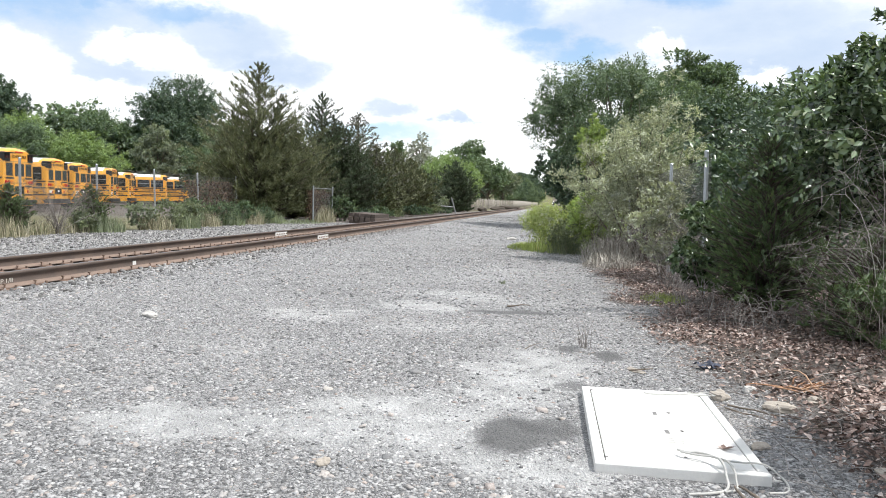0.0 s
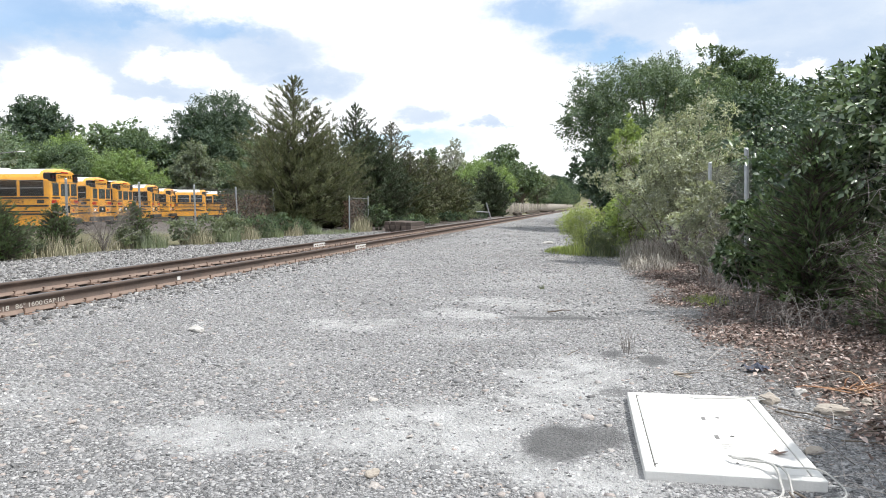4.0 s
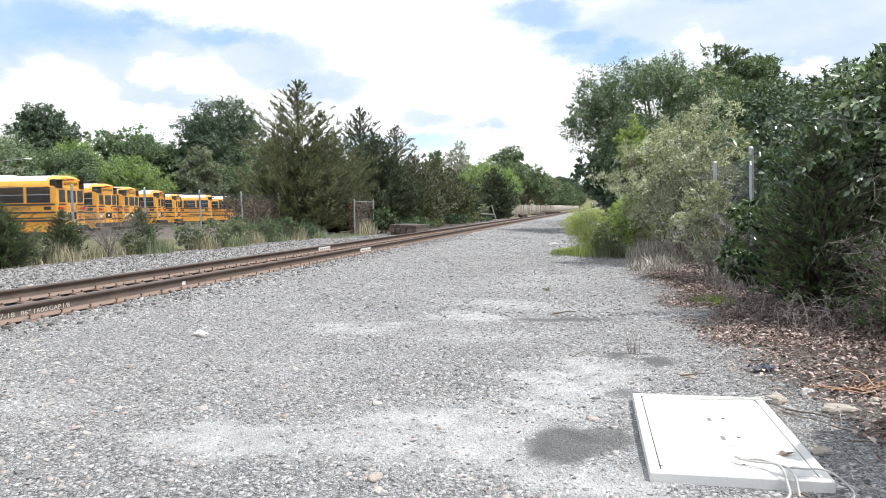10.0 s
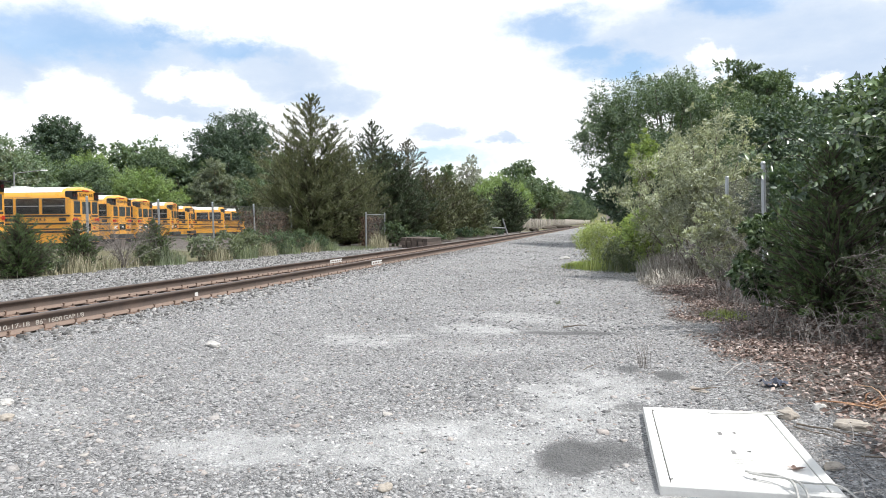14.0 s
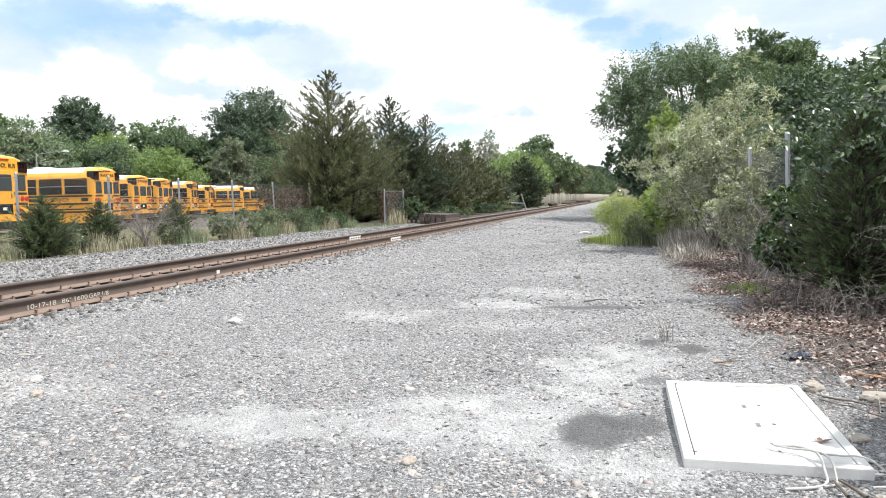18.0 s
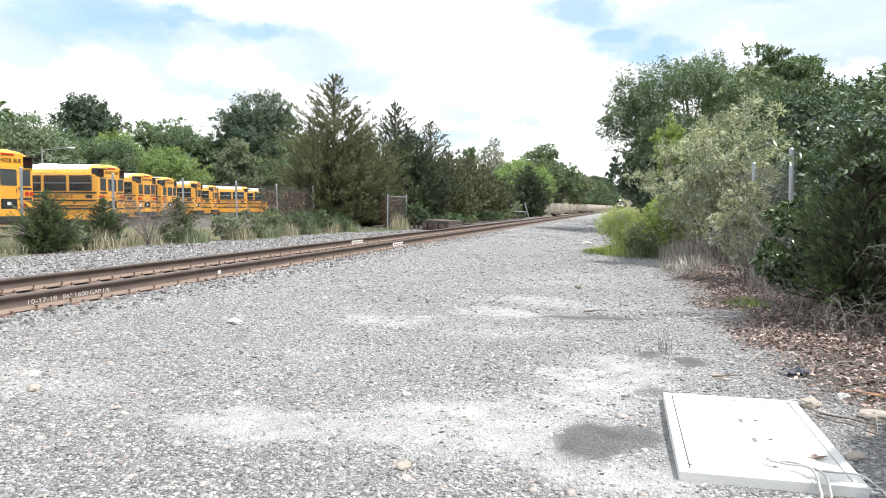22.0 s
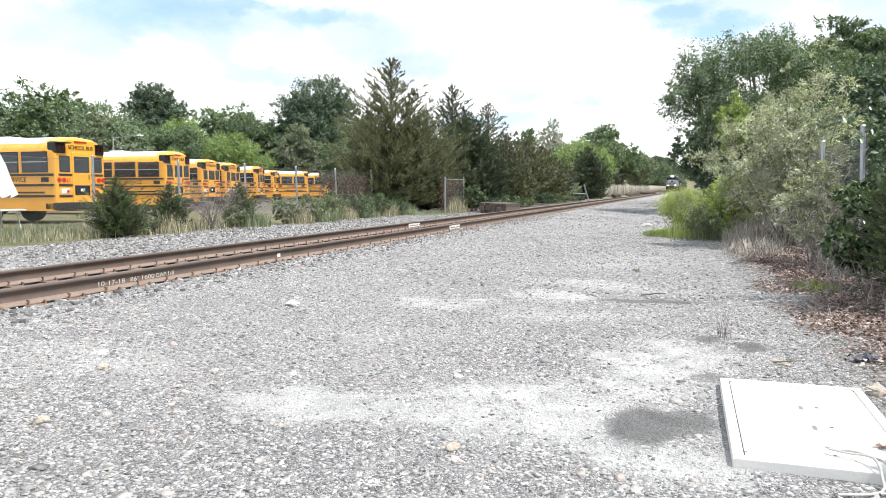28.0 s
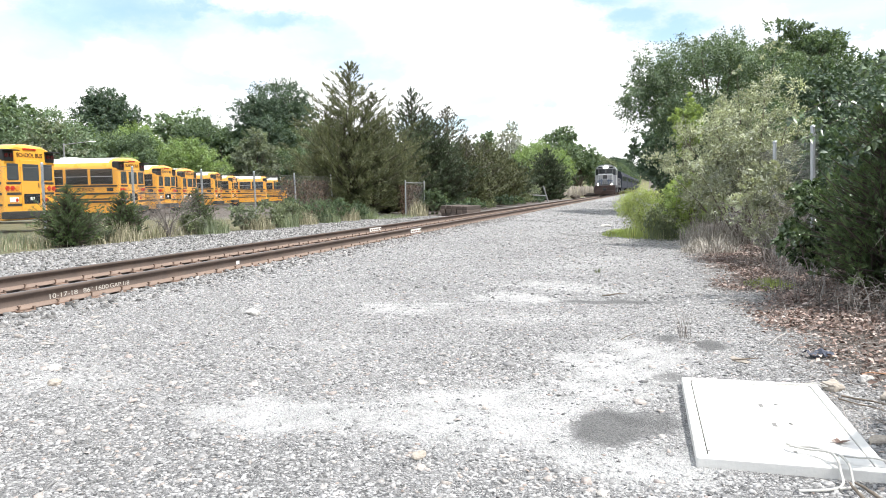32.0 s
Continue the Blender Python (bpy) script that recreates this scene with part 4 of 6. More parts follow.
# ---------------------------------------------------------------- trees beside the lot, left of the track
CED = "tall olive-green red cedar with feathery plumes behind the fence"
cedar("red_cedar", -14.3, 33.4, 7.7, 3.2, 150000, 0.088, M_CEDAR, 11, CED, spires=((1.1, 0.3, 0.8), (-1.15, -0.4, 0.7), (0.2, -1.2, 0.6), (1.9, 0.9, 0.55)))
cedar("red_cedar", -16.8, 36.5, 5.2, 2.0, 40000, 0.1, M_CEDAR, 12, "olive-green red cedar crowded against a taller one", tops=3)
cedar("red_cedar", -14.0, 37.6, 5.4, 2.2, 46000, 0.09, M_CEDAR, 13, "bushy olive-green red cedar beside the fence", tops=3)
cedar("red_cedar", -14.2, 42.5, 7.6, 2.7, 70000, 0.11, M_CEDAR_DARK, 14, "dark green red cedar with a spire top", tops=3)
cedar("red_cedar", -12.9, 43.0, 5.6, 2.8, 46000, 0.115, M_CEDAR_DARK, 15, "dark green red cedar with several leaning tops", tops=4)
cedar("red_cedar", -13.2, 47.0, 6.9, 2.9, 34000, 0.14, M_CEDAR_GREY, 16, "thin greyish red cedar leaning over the tracks", tops=4)
cedar("red_cedar", -11.7, 46.0, 4.6, 2.3, 34000, 0.13, M_CEDAR, 171, "broad bushy red cedar at the track side", tops=4)
cedar("red_cedar", -12.0, 53.0, 5.0, 2.6, 30000, 0.15, M_CEDAR, 17, "broad bushy red cedar at the track side", tops=4)
cedar("red_cedar", -12.0, 58.5, 4.6, 2.6, 20000, 0.2, M_CEDAR, 18, "broad low red cedar at the track side", tops=4)
cedar("red_cedar", -12.2, 64.0, 3.9, 2.4, 17000, 0.2, M_CEDAR_DARK, 19, "low dark red cedar at the track side", tops=3)
tree("willow_tree", -13.9, 92.0, 7.9, 5.2, 52000, 0.19, M_LIME, 21, "rounded light green willow tree near the track", low=0.03, droop=0.6, aspect=0.3, lobes=110, lobe=0.2)
cedar("red_cedar", -11.8, 82.5, 5.8, 2.9, 20000, 0.24, M_CEDAR_DARK, 22, "dark cedar standing before a light green tree", tops=4, slim=1.1)
tree("shrub", -11.8, 70.0, 1.9, 1.2, 5000, 0.15, M_PALE, 23, "grey-green shrub beside the track", "shrub", low=0.02, stems=4)
tree("poplar_tree", -20.7, 108.0, 12.2, 2.4, 20000, 0.2, M_SILVER, 24, "thin-crowned pale tree standing above the others", sparse=0.42, low=0.2)
tree("tree", -25.3, 112.0, 11.4, 2.2, 11000, 0.26, M_FAR, 25, "slender green tree behind the cedars", sparse=0.35)
tree("tree", -17.4, 138.0, 13.0, 4.2, 16000, 0.36, M_FAR, 26, "green tree with a pointed dark top", sparse=0.25)
tree("tree", -14.5, 150.0, 10.5, 4.6, 15000, 0.4, M_FAR, 27, "leafy green tree close to the track")
tree("tree", -13.5, 175.0, 9.5, 4.6, 13000, 0.42, M_PALE, 28, "light green leafy tree near the track")
tree("tree", -17.0, 120.0, 8.0, 4.0, 13000, 0.34, M_LIME, 29, "light green leafy tree near the track")

# wooded rise behind the lot
def build_woods():
    g = np.random.default_rng(5)
    kinds = [tree("tree", -47.5, 86.0, 16.2, 5.8, 62000, 0.25, M_OAK_DARK, 31, "large dark green oak above the parked buses", low=0.2, lobes=60)]
    tree("tree", -46.0, 79.0, 9.6, 2.9, 22000, 0.25, M_PALE, 32, "pale-leaved ash tree behind the buses", low=0.1, aspect=0.4)
    tree("tree", -35.5, 70.0, 6.6, 3.4, 18000, 0.24, M_OAK, 33, "green tree behind the far end of the bus lot", low=0.05)
    tree("tree", -31.0, 74.0, 7.5, 3.6, 20000, 0.25, M_OAK, 34, "green tree filling the gap beside the cedars", low=0.05)
    tree("tree", -72.0, 84.0, 16.2, 4.4, 34000, 0.27, M_OAK_DARK, 35, "dark round-topped tree above the wood", low=0.4)
    tree("tree", -50.5, 62.0, 5.5, 3.2, 20000, 0.21, M_LIME, 36, "bright green bushy tree behind the buses", low=0.02)
    tree("tree", -58.0, 60.0, 9.4, 4.2, 26000, 0.25, M_PALE, 37, "silvery green tree behind the bus lot", low=0.1)
    a = tree("tree", -62.0, 76.0, 10.8, 5.0, 38000, 0.24, M_LIME, 38, "spreading light green tree at the edge of the wood", low=0.05)
    b = tree("tree", -55.0, 82.0, 11.5, 5.2, 38000, 0.24, M_OAK, 39, "leafy green tree at the edge of the wood", low=0.05)
    c = tree("tree", -66.0, 96.0, 13.0, 5.4, 34000, 0.28, M_FAR, 40, "leafy tree in the wood behind the lot", low=0.05)
    # lighter built trees for the distance
    far = [tree("tree", x, y, h, r, 11500, 0.44, mt, sd, lb, low=0.03, lobes=44, flat=0.8, sides=4) for x, y, h, r, mt, sd, lb in (
        (-70.0, 104.0, 13.0, 5.4, M_FAR, 301, "leafy tree in the wood behind the lot"), (-60.0, 108.0, 12.0, 5.2, M_OAK, 302, "green tree in the wood behind the lot"),
        (16.0, 62.0, 12.0, 5.0, M_OAK_DARK, 303, "dark leafy tree in the woods beside the line"), (-52.0, 112.0, 12.5, 5.0, M_LIME, 304, "light green tree in the wood behind the lot"))]
    place = [(47, 95, 0.95), (52, 92, 1.0), (57, 90, 1.05), (62, 88, 1.0), (67, 86, 1.0), (36, 112, 1.0), (40, 120, 1.05), (43, 104, 0.9),
             (28, 118, 0.9), (24, 124, 0.85), (32, 98, 0.85), (26, 96, 0.75), (21, 112, 0.72), (50, 112, 1.05), (55, 108, 1.1), (60, 106, 1.1),
             (45, 116, 1.0), (30, 130, 1.0), (18, 120, 0.62), (16, 140, 0.7)]
    for n, (ang, dist, s) in enumerate(place):
        k = 1.04 * s * g.uniform(0.92, 1.08)
        copy_thing(far[(0, 1, 0, 3, 1, 0)[n % 6]], pose(-dist * math.sin(radians(ang)), dist * math.cos(radians(ang)), 0.2, 0, 0, g.uniform(0, 360)) @ Matrix.Diagonal((k * 1.1, k * 1.1, k, 1)))
    for n, (ang, dist, s) in enumerate([(35, 86, 0.72), (39, 88, 0.78), (44, 84, 0.75), (54, 76, 0.72), (59, 72, 0.75), (64, 70, 0.8)]):
        k = 1.04 * s * g.uniform(0.92, 1.08)
        copy_thing((a, b, c)[n % 3], pose(-dist * math.sin(radians(ang)), dist * math.cos(radians(ang)), 0.2, 0, 0, g.uniform(0, 360)) @ Matrix.Diagonal((k * 1.1, k * 1.1, k, 1)))
    copy_thing(kinds[0], pose(-88.0, 79.0, 0, 0, 0, 130) @ Matrix.Scale(0.92, 4))
    # wooded hill that closes the view
    for n in range(14):
        x, y = -72 + 11 * n + g.uniform(-3, 3), 1180 + 25 * (n % 3)
        copy_thing(far[2], pose(x, y, float(ground_z(x, y)) - 1, 0, 0, g.uniform(0, 360)) @ Matrix.Scale(1.8 * g.uniform(0.9, 1.1), 4))
    # both sides of the line, far down the track
    for n, (x, y, s) in enumerate([(-15, 200, 0.85), (-14, 235, 0.8), (-15, 270, 0.95), (-14, 310, 0.9), (-15, 360, 1.05), (-16, 420, 1.0), (-18, 500, 1.2), (-17, 600, 1.3),
                                   (2.5, 66, 0.8), (5, 84, 0.85), (3.5, 105, 0.85), (4, 130, 0.9), (3, 160, 0.95), (3, 200, 0.95), (2.5, 245, 1.0), (2, 300, 1.0), (2.5, 360, 1.1), (3, 440, 1.2),
                                   (-26, 165, 0.9), (-27, 210, 1.0), (-28, 270, 1.1), (-22, 780, 1.5), (7, 780, 1.5), (12, 300, 1.1), (14, 200, 1.0), (12, 90, 0.95)]):
        src = far[2] if x > -5 else far[(0, 1, 2)[n % 3]]
        copy_thing(src, pose(x, y, 0.2, 0, 0, g.uniform(0, 360)) @ Matrix.Scale(s * g.uniform(0.93, 1.05), 4))
    # tall dark trees where the line runs out of sight
    for x, y, wide, tall in ((-17, 330, 1.2, 1.3), (-20, 370, 1.3, 1.5), (-18, 430, 1.4, 1.65), (-24, 460, 1.6, 1.8), (-21, 540, 1.8, 2.0), (2, 480, 1.1, 1.8), (4, 560, 1.5, 2.1), (-30, 600, 2.2, 2.2), (9, 640, 2.0, 2.3)):
        copy_thing(far[2], pose(x, y, 0.2, 0, 0, g.uniform(0, 360)) @ Matrix.Diagonal((wide, wide, tall, 1)))


build_woods()

# ---------------------------------------------------------------- trees and bushes right of the track
tree("tree", 2.9, 41.0, 9.75, 5.3, 90000, 0.115, M_OAK, 51, "large leafy tree overhanging the gravel track", low=0.26, lobes=95, droop=0.25, lobe=0.25)
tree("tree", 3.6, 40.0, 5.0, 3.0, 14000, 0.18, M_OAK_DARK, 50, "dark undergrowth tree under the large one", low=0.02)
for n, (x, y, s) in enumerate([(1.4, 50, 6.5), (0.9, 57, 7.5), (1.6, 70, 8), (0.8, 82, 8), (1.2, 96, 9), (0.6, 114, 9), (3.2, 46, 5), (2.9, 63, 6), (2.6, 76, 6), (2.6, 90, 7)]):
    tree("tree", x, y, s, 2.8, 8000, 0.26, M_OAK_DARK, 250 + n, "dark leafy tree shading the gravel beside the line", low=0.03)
tree("tree", 7.9, 50.0, 12.0, 4.3, 56000, 0.16, M_OAK, 52, "tall dark tree with a layered open top", low=0.3, lobes=70, lobe=0.2, flat=0.45)
tree("tree", 6.8, 37.0, 7.0, 3.6, 18000, 0.2, M_OAK_DARK, 53, "dark green tree behind the overgrown fence", low=0.05, lobes=50)
tree("tree", 12.5, 36.0, 7.6, 4.4, 15000, 0.22, M_OAK, 54, "green tree in the thicket", low=0.05)
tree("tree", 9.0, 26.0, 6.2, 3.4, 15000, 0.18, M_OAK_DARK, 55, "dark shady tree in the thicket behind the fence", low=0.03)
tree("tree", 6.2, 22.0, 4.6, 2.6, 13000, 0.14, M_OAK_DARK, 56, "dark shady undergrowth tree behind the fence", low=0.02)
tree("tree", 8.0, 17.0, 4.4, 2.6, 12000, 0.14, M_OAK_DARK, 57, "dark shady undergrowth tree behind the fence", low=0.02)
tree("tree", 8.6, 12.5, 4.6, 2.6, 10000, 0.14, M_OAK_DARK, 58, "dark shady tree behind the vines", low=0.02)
tree("tree", 4.5, 30.0, 4.6, 2.6, 13000, 0.16, M_OAK, 59, "green undergrowth tree beyond the olive shrub", low=0.02)
OLIVE_TIPS = [(-2.0, 0, 2.15), (-1.55, 0.2, 2.85), (-0.2, 0.3, 3.95), (0.6, 0, 4.4), (0.95, -0.3, 3.4), (-0.8, -0.4, 3.15), (-1.2, -0.8, 1.9), (0.2, 0.8, 3.4),
              (-0.5, 0.9, 3.3), (0.7, -0.8, 2.4), (1.2, 0.4, 2.8), (-1.5, 0.6, 1.5), (-0.3, -1.0, 2.3), (0.3, -0.3, 2.9), (-0.9, 0.1, 2.5)]
tree("autumn_olive", 2.05, 18.3, 4.2, 1.95, 34000, 0.078, M_OLIVE, 61, "silvery grey-green autumn olive shrub beside the fence", "shrub", low=0.1, lobes=150, stems=7, trunk_r=0.03, lobe=0.16,
     sparse=0.3, aspect=0.36, flat=1.1, shoot=1.1, per=22, arms=OLIVE_TIPS)
thicket = tree("vine_thicket", 3.8, 9.7, 3.98, 1.85, 40000, 0.1, M_VINE, 62, "tall thicket of glossy dark green vine leaves", "bush", low=0.12, lobes=95, stems=5, trunk_r=0.03, lobe=0.23, shoot=0.4, lean=(0.75, 0), aspect=0.55, taper=0.5, sparse=0.3, bark=M_BARK_DARK)
for n, (x, y) in enumerate([(3.7, 13.2), (3.9, 16.2), (4.2, 19.6)]):
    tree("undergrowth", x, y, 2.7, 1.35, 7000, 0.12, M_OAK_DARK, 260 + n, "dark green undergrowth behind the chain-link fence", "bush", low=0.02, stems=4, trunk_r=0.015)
tree("autumn_olive", 2.0, 14.4, 1.9, 0.75, 9000, 0.085, M_OLIVE, 66, "small silvery autumn olive growing through the fence", "shrub", low=0.05, stems=5, trunk_r=0.015, lobes=60, lobe=0.2, sparse=0.3, aspect=0.36)
cedar("juniper", 2.5, 9.3, 2.3, 0.8, 24000, 0.055, M_JUNIPER, 63, "dark green juniper under the vines", "juniper", tops=2, width=0.3, low=0.1)
cedar("juniper", 3.2, 7.9, 1.2, 0.8, 14000, 0.05, M_JUNIPER, 64, "low ragged green juniper among dead twigs", "juniper", tops=2, width=0.25)
tree("vine_thicket", 3.3, 4.0, 3.1, 1.0, 11000, 0.088, M_VINE, 67, "dark green vine bush overhanging the edge of the gravel", "bush", low=0.5, lobes=60, stems=4, trunk_r=0.02, lobe=0.28, bark=M_BARK_DARK)
tree("vine_shrub", 2.08, 10.9, 1.45, 0.55, 5500, 0.085, M_VINE, 68, "dark glossy vine leaves round the foot of the fence post", "bush", low=0.02, lobes=40, stems=4, trunk_r=0.01, lobe=0.28)
tree("vine_shrub", 1.0, 20.2, 1.85, 0.9, 9000, 0.1, M_BRIGHT, 65, "bright yellow-green leafy shrub beside the gravel", "shrub", low=0.12, stems=4, trunk_r=0.02, aspect=0.4)
tree("sapling", 0.9, 22.4, 4.3, 0.5, 4500, 0.11, M_BRIGHT, 69, "bright green young tree rising behind the olive shrub", "tree", low=0.45, trunk_r=0.035, lobe=0.32, aspect=0.4)


def vine_arms():
    g = np.random.default_rng(71)
    base = np.array(thicket.location)
    for tip in ((1.55, 9.5, 2.12), (1.7, 9.5, 1.9), (1.98, 8.6, 1.68), (2.2, 9.2, 2.6), (2.3, 8.6, 2.2), (2.5, 8.4, 1.5)):
        o, e = np.array(tip) + [1.0, 0.5, 0.1], np.array(tip)
        p = branch(g, o, e, 0.007, 0.002, 0.05, 9)
        p[:, 2] += 0.22 * np.sin(np.linspace(0, np.pi, 9))
        p[:, :3] -= base
        V, F = tubes([p], 5)
        arm = part("vine_arm", raw_mesh("vine_arm", V, F, M_BARK_DARK, True), None, thicket)
        s = g.uniform(0, 1, 90)
        q = np.stack([np.interp(s, np.linspace(0, 1, 9), p[:, i]) for i in range(3)], -1) + g.normal(0, 0.03, (90, 3))
        L = 0.085 * g.uniform(0.6, 1.2, 90)
        V, F = leaves(q, g.normal(0, 0.6, (90, 3)) + [-0.3, -0.2, -0.7], unit(g.normal(0, 0.4, (90, 3)) + [0.3, -0.4, 0.6]), L, L * 0.6)
        part("foliage", raw_mesh("foliage", V, F, M_VINE), None, arm)


vine_arms()

# ---------------------------------------------------------------- school buses


def body_section(k=1.0, top=3.05, w=1.22):
    """Half outline of the bus body from the skirt to the roof's ridge."""
    pts = [(w, 0.45), (w, 1.2), (w, 1.75), (w, 2.5), (w - 0.03, 2.62), (w - 0.12, 2.77), (w - 0.3, 2.9), (w - 0.6, 3.0), (0.0, top)]
    return [(y * k, z) for y, z in pts]


def build_bus():
    """A school bus, its rear at x = 0 facing +x, standing on z = 0."""
    L = 10.8
    bus = tagged(new("school_bus"), "yellow school bus with a white roof parked behind the fence", "bus", "school buses in the lot")
    secs = [(0.0, 0.955, 2.96), (-0.05, 0.985, 3.02), (-0.16, 1.0, 3.05), (-1.0, 1.0, 3.05), (-L * 0.5, 1.0, 3.05), (-L + 0.3, 1.0, 3.05), (-L, 0.95, 2.95)]
    bm = bmesh.new()
    rings = []
    for x, k, top in secs:
        half = body_section(k, top)
        prof = [(y, z if z < 2.6 else 2.6 + (z - 2.6) * (top - 2.6) / 0.45) for y, z in half]
        ring = [bm.verts.new((x, -y, z)) for y, z in prof] + [bm.verts.new((x, y, z)) for y, z in reversed(prof[:-1])]
        rings.append(ring)
    for a, b in zip(rings, rings[1:]):
        for i in range(len(a)):
            j = (i + 1) % len(a)
            bm.faces.new((a[i], a[j], b[j], b[i]))
    bm.faces.new(rings[0])
    bm.faces.new(list(reversed(rings[-1])))
    bmesh.ops.recalc_face_normals(bm, faces=bm.faces)
    for f in bm.faces:
        f.smooth = len(f.verts) == 4 and f.calc_center_median().z > 2.5
    part("body", bm, M_YELLOW, bus, "glossy school-bus yellow body")
    bm = bmesh.new()
    rows = []
    for x in (-0.55, -L * 0.5, -L + 0.5):
        half = [(y, z + 0.006) for y, z in body_section(1.0, 3.05)[5:]]
        rows.append([bm.verts.new((x, -y, z)) for y, z in half] + [bm.verts.new((x, y, z)) for y, z in reversed(half[:-1])])
    for a, b in zip(rows, rows[1:]):
        for i in range(len(a) - 1):
            bm.faces.new((a[i], a[i + 1], b[i + 1], b[i]))
    bmesh.ops.recalc_face_normals(bm, faces=bm.faces)
    ex = bmesh.ops.extrude_face_region(bm, geom=bm.faces[:])
    bmesh.ops.translate(bm, vec=(0, 0, 0.01), verts=[v for v in ex["geom"] if isinstance(v, bmesh.types.BMVert)])
    part("roof", bm, M_ROOFWHITE, bus, "white painted roof")
    hatch = part("roof_hatch", boxes((-3.4, -2.7, -0.35, 0.35, 3.04, 3.11), bevel=0.03), M_ROOFWHITE, bus)
    # rub rails and skirt
    for z0, z1 in ((1.66, 1.74), (1.30, 1.38), (0.92, 1.0)):
        for s in (-1, 1):
            part("rub_rail", boxes((-L + 0.6, -0.1, s * 1.22 - 0.018, s * 1.22 + 0.018, z0, z1), bevel=0.006), M_BLACK, bus, "black rub rail")
            part("rear_rail", boxes((-0.02, 0.016, min(s * 1.1, s * 0.47), max(s * 1.1, s * 0.47), z0, z1), bevel=0.006), M_BLACK, bus)
    # side windows
    n, w = 8, 1.08
    fr = bmesh.new()
    box(fr, -w / 2, w / 2, -0.012, 0.012, 1.78, 2.5, 0.01)
    frame_me = bpy.data.meshes.new("window")
    fr.to_mesh(frame_me), fr.free()
    frame_me.materials.append(M_BLACK)
    panes = []
    for z0, z1 in ((1.81, 2.13), (2.16, 2.47)):
        pb = boxes((-w / 2 + 0.04, w / 2 - 0.04, -0.017, 0.017, z0, z1))
        me = bpy.data.meshes.new("pane")
        pb.to_mesh(me), pb.free()
        me.materials.append(M_BUSGLASS)
        panes.append(me)
    bar = boxes((-w / 2 + 0.02, w / 2 - 0.02, -0.022, 0.022, 2.13, 2.16))
    bar_me = bpy.data.meshes.new("sash_bar")
    bar.to_mesh(bar_me), bar.free()
    bar_me.materials.append(M_GALV)
    for i in range(n):
        for s in (-1, 1):
            f = part("window", frame_me, None, bus)
            f.location = (-0.85 - i * 1.22, s * 1.222, 0)
            for me in panes:
                part("pane", me, None, f)
            part("sash_bar", bar_me, None, f)
    # rear: emergency door with two windows, side windows, lamps, hoods, bumper
    door = part("emergency_door", boxes((-0.01, 0.022, -0.46, 0.46, 0.68, 2.5), bevel=0.02), M_YELLOW, bus, "yellow rear emergency door")
    part("upper_window", boxes((0.0, 0.032, -0.38, 0.38, 1.78, 2.36), bevel=0.02), M_REARGLASS, door)
    part("lower_window", boxes((0.0, 0.032, -0.38, 0.38, 0.98, 1.34), bevel=0.02), M_BUSGLASS, door)
    part("notice", boxes((0.03, 0.037, -0.1, 0.1, 1.12, 1.22)), M_WHITELENS, door, "small white notice")
    part("door_handle", rod(bmesh.new(), (0.04, 0.33, 1.55), (0.04, 0.33, 1.7), 0.015), M_BLACK, door)
    for s in (-1, 1):
        part("rear_window", boxes((-0.01, 0.022, s * 0.8 - 0.25, s * 0.8 + 0.25, 1.8, 2.36), bevel=0.02), M_REARGLASS, bus)
        # black panel and hood round the warning lamps
        hood = part("lamp_hood", boxes((-0.34, 0.02, s * 0.96 - 0.25, s * 0.96 + 0.25, 2.42, 2.84), bevel=0.06), M_BLACK, bus, "black hood over the warning lamps")
        part("visor", boxes((0.0, 0.26, s * 0.96 - 0.25, s * 0.96 + 0.25, 2.78, 2.82), bevel=0.015), M_BLACK, hood)
        for yy, mt in ((s * 1.06, M_DARKLENS), (s * 0.86, M_DARKLENS)):
            part("warning_lamp", rod(bmesh.new(), (0.01, yy, 2.63), (0.045, yy, 2.63), 0.075, seg=18), mt, hood)
        for k, mt in enumerate((M_REDLENS, M_REDLENS, M_AMBER)):
            part("tail_lamp", rod(bmesh.new(), (-0.02, s * (1.08 - 0.22 * k), 1.52), (0.03, s * (1.08 - 0.22 * k), 1.52), 0.085, seg=16), mt, bus)
        part("reflector", rod(bmesh.new(), (0.0, s * 0.7, 1.12), (0.03, s * 0.7, 1.12), 0.06, seg=14), M_REDLENS, bus)
        part("side_marker", boxes((-0.5, -0.38, s * 1.22 - 0.02, s * 1.22 + 0.02, 2.5, 2.54)), M_AMBER, bus)
    part("number_plate", boxes((0.0, 0.02, -1.0, -0.62, 1.05, 1.22), bevel=0.004), M_WHITELENS, bus, "pale number plate")
    part("roof_lamp_bar", boxes((0.0, 0.03, -0.3, 0.3, 2.84, 2.9), bevel=0.01), M_REDLENS, bus)
    part("bumper", boxes((-0.5, 0.14, -1.22, 1.22, 0.48, 0.74), bevel=0.03), M_BLACK, bus, "black steel rear bumper")
    name = part("lettering", text_mesh("SCHOOL BUS", 0.2), M_BLACK, bus, "black SCHOOL BUS lettering")
    name.matrix_basis = Matrix.Translation((0.014, 0, 2.66)) @ pose(0, 0, 0, 90, 0, 90)
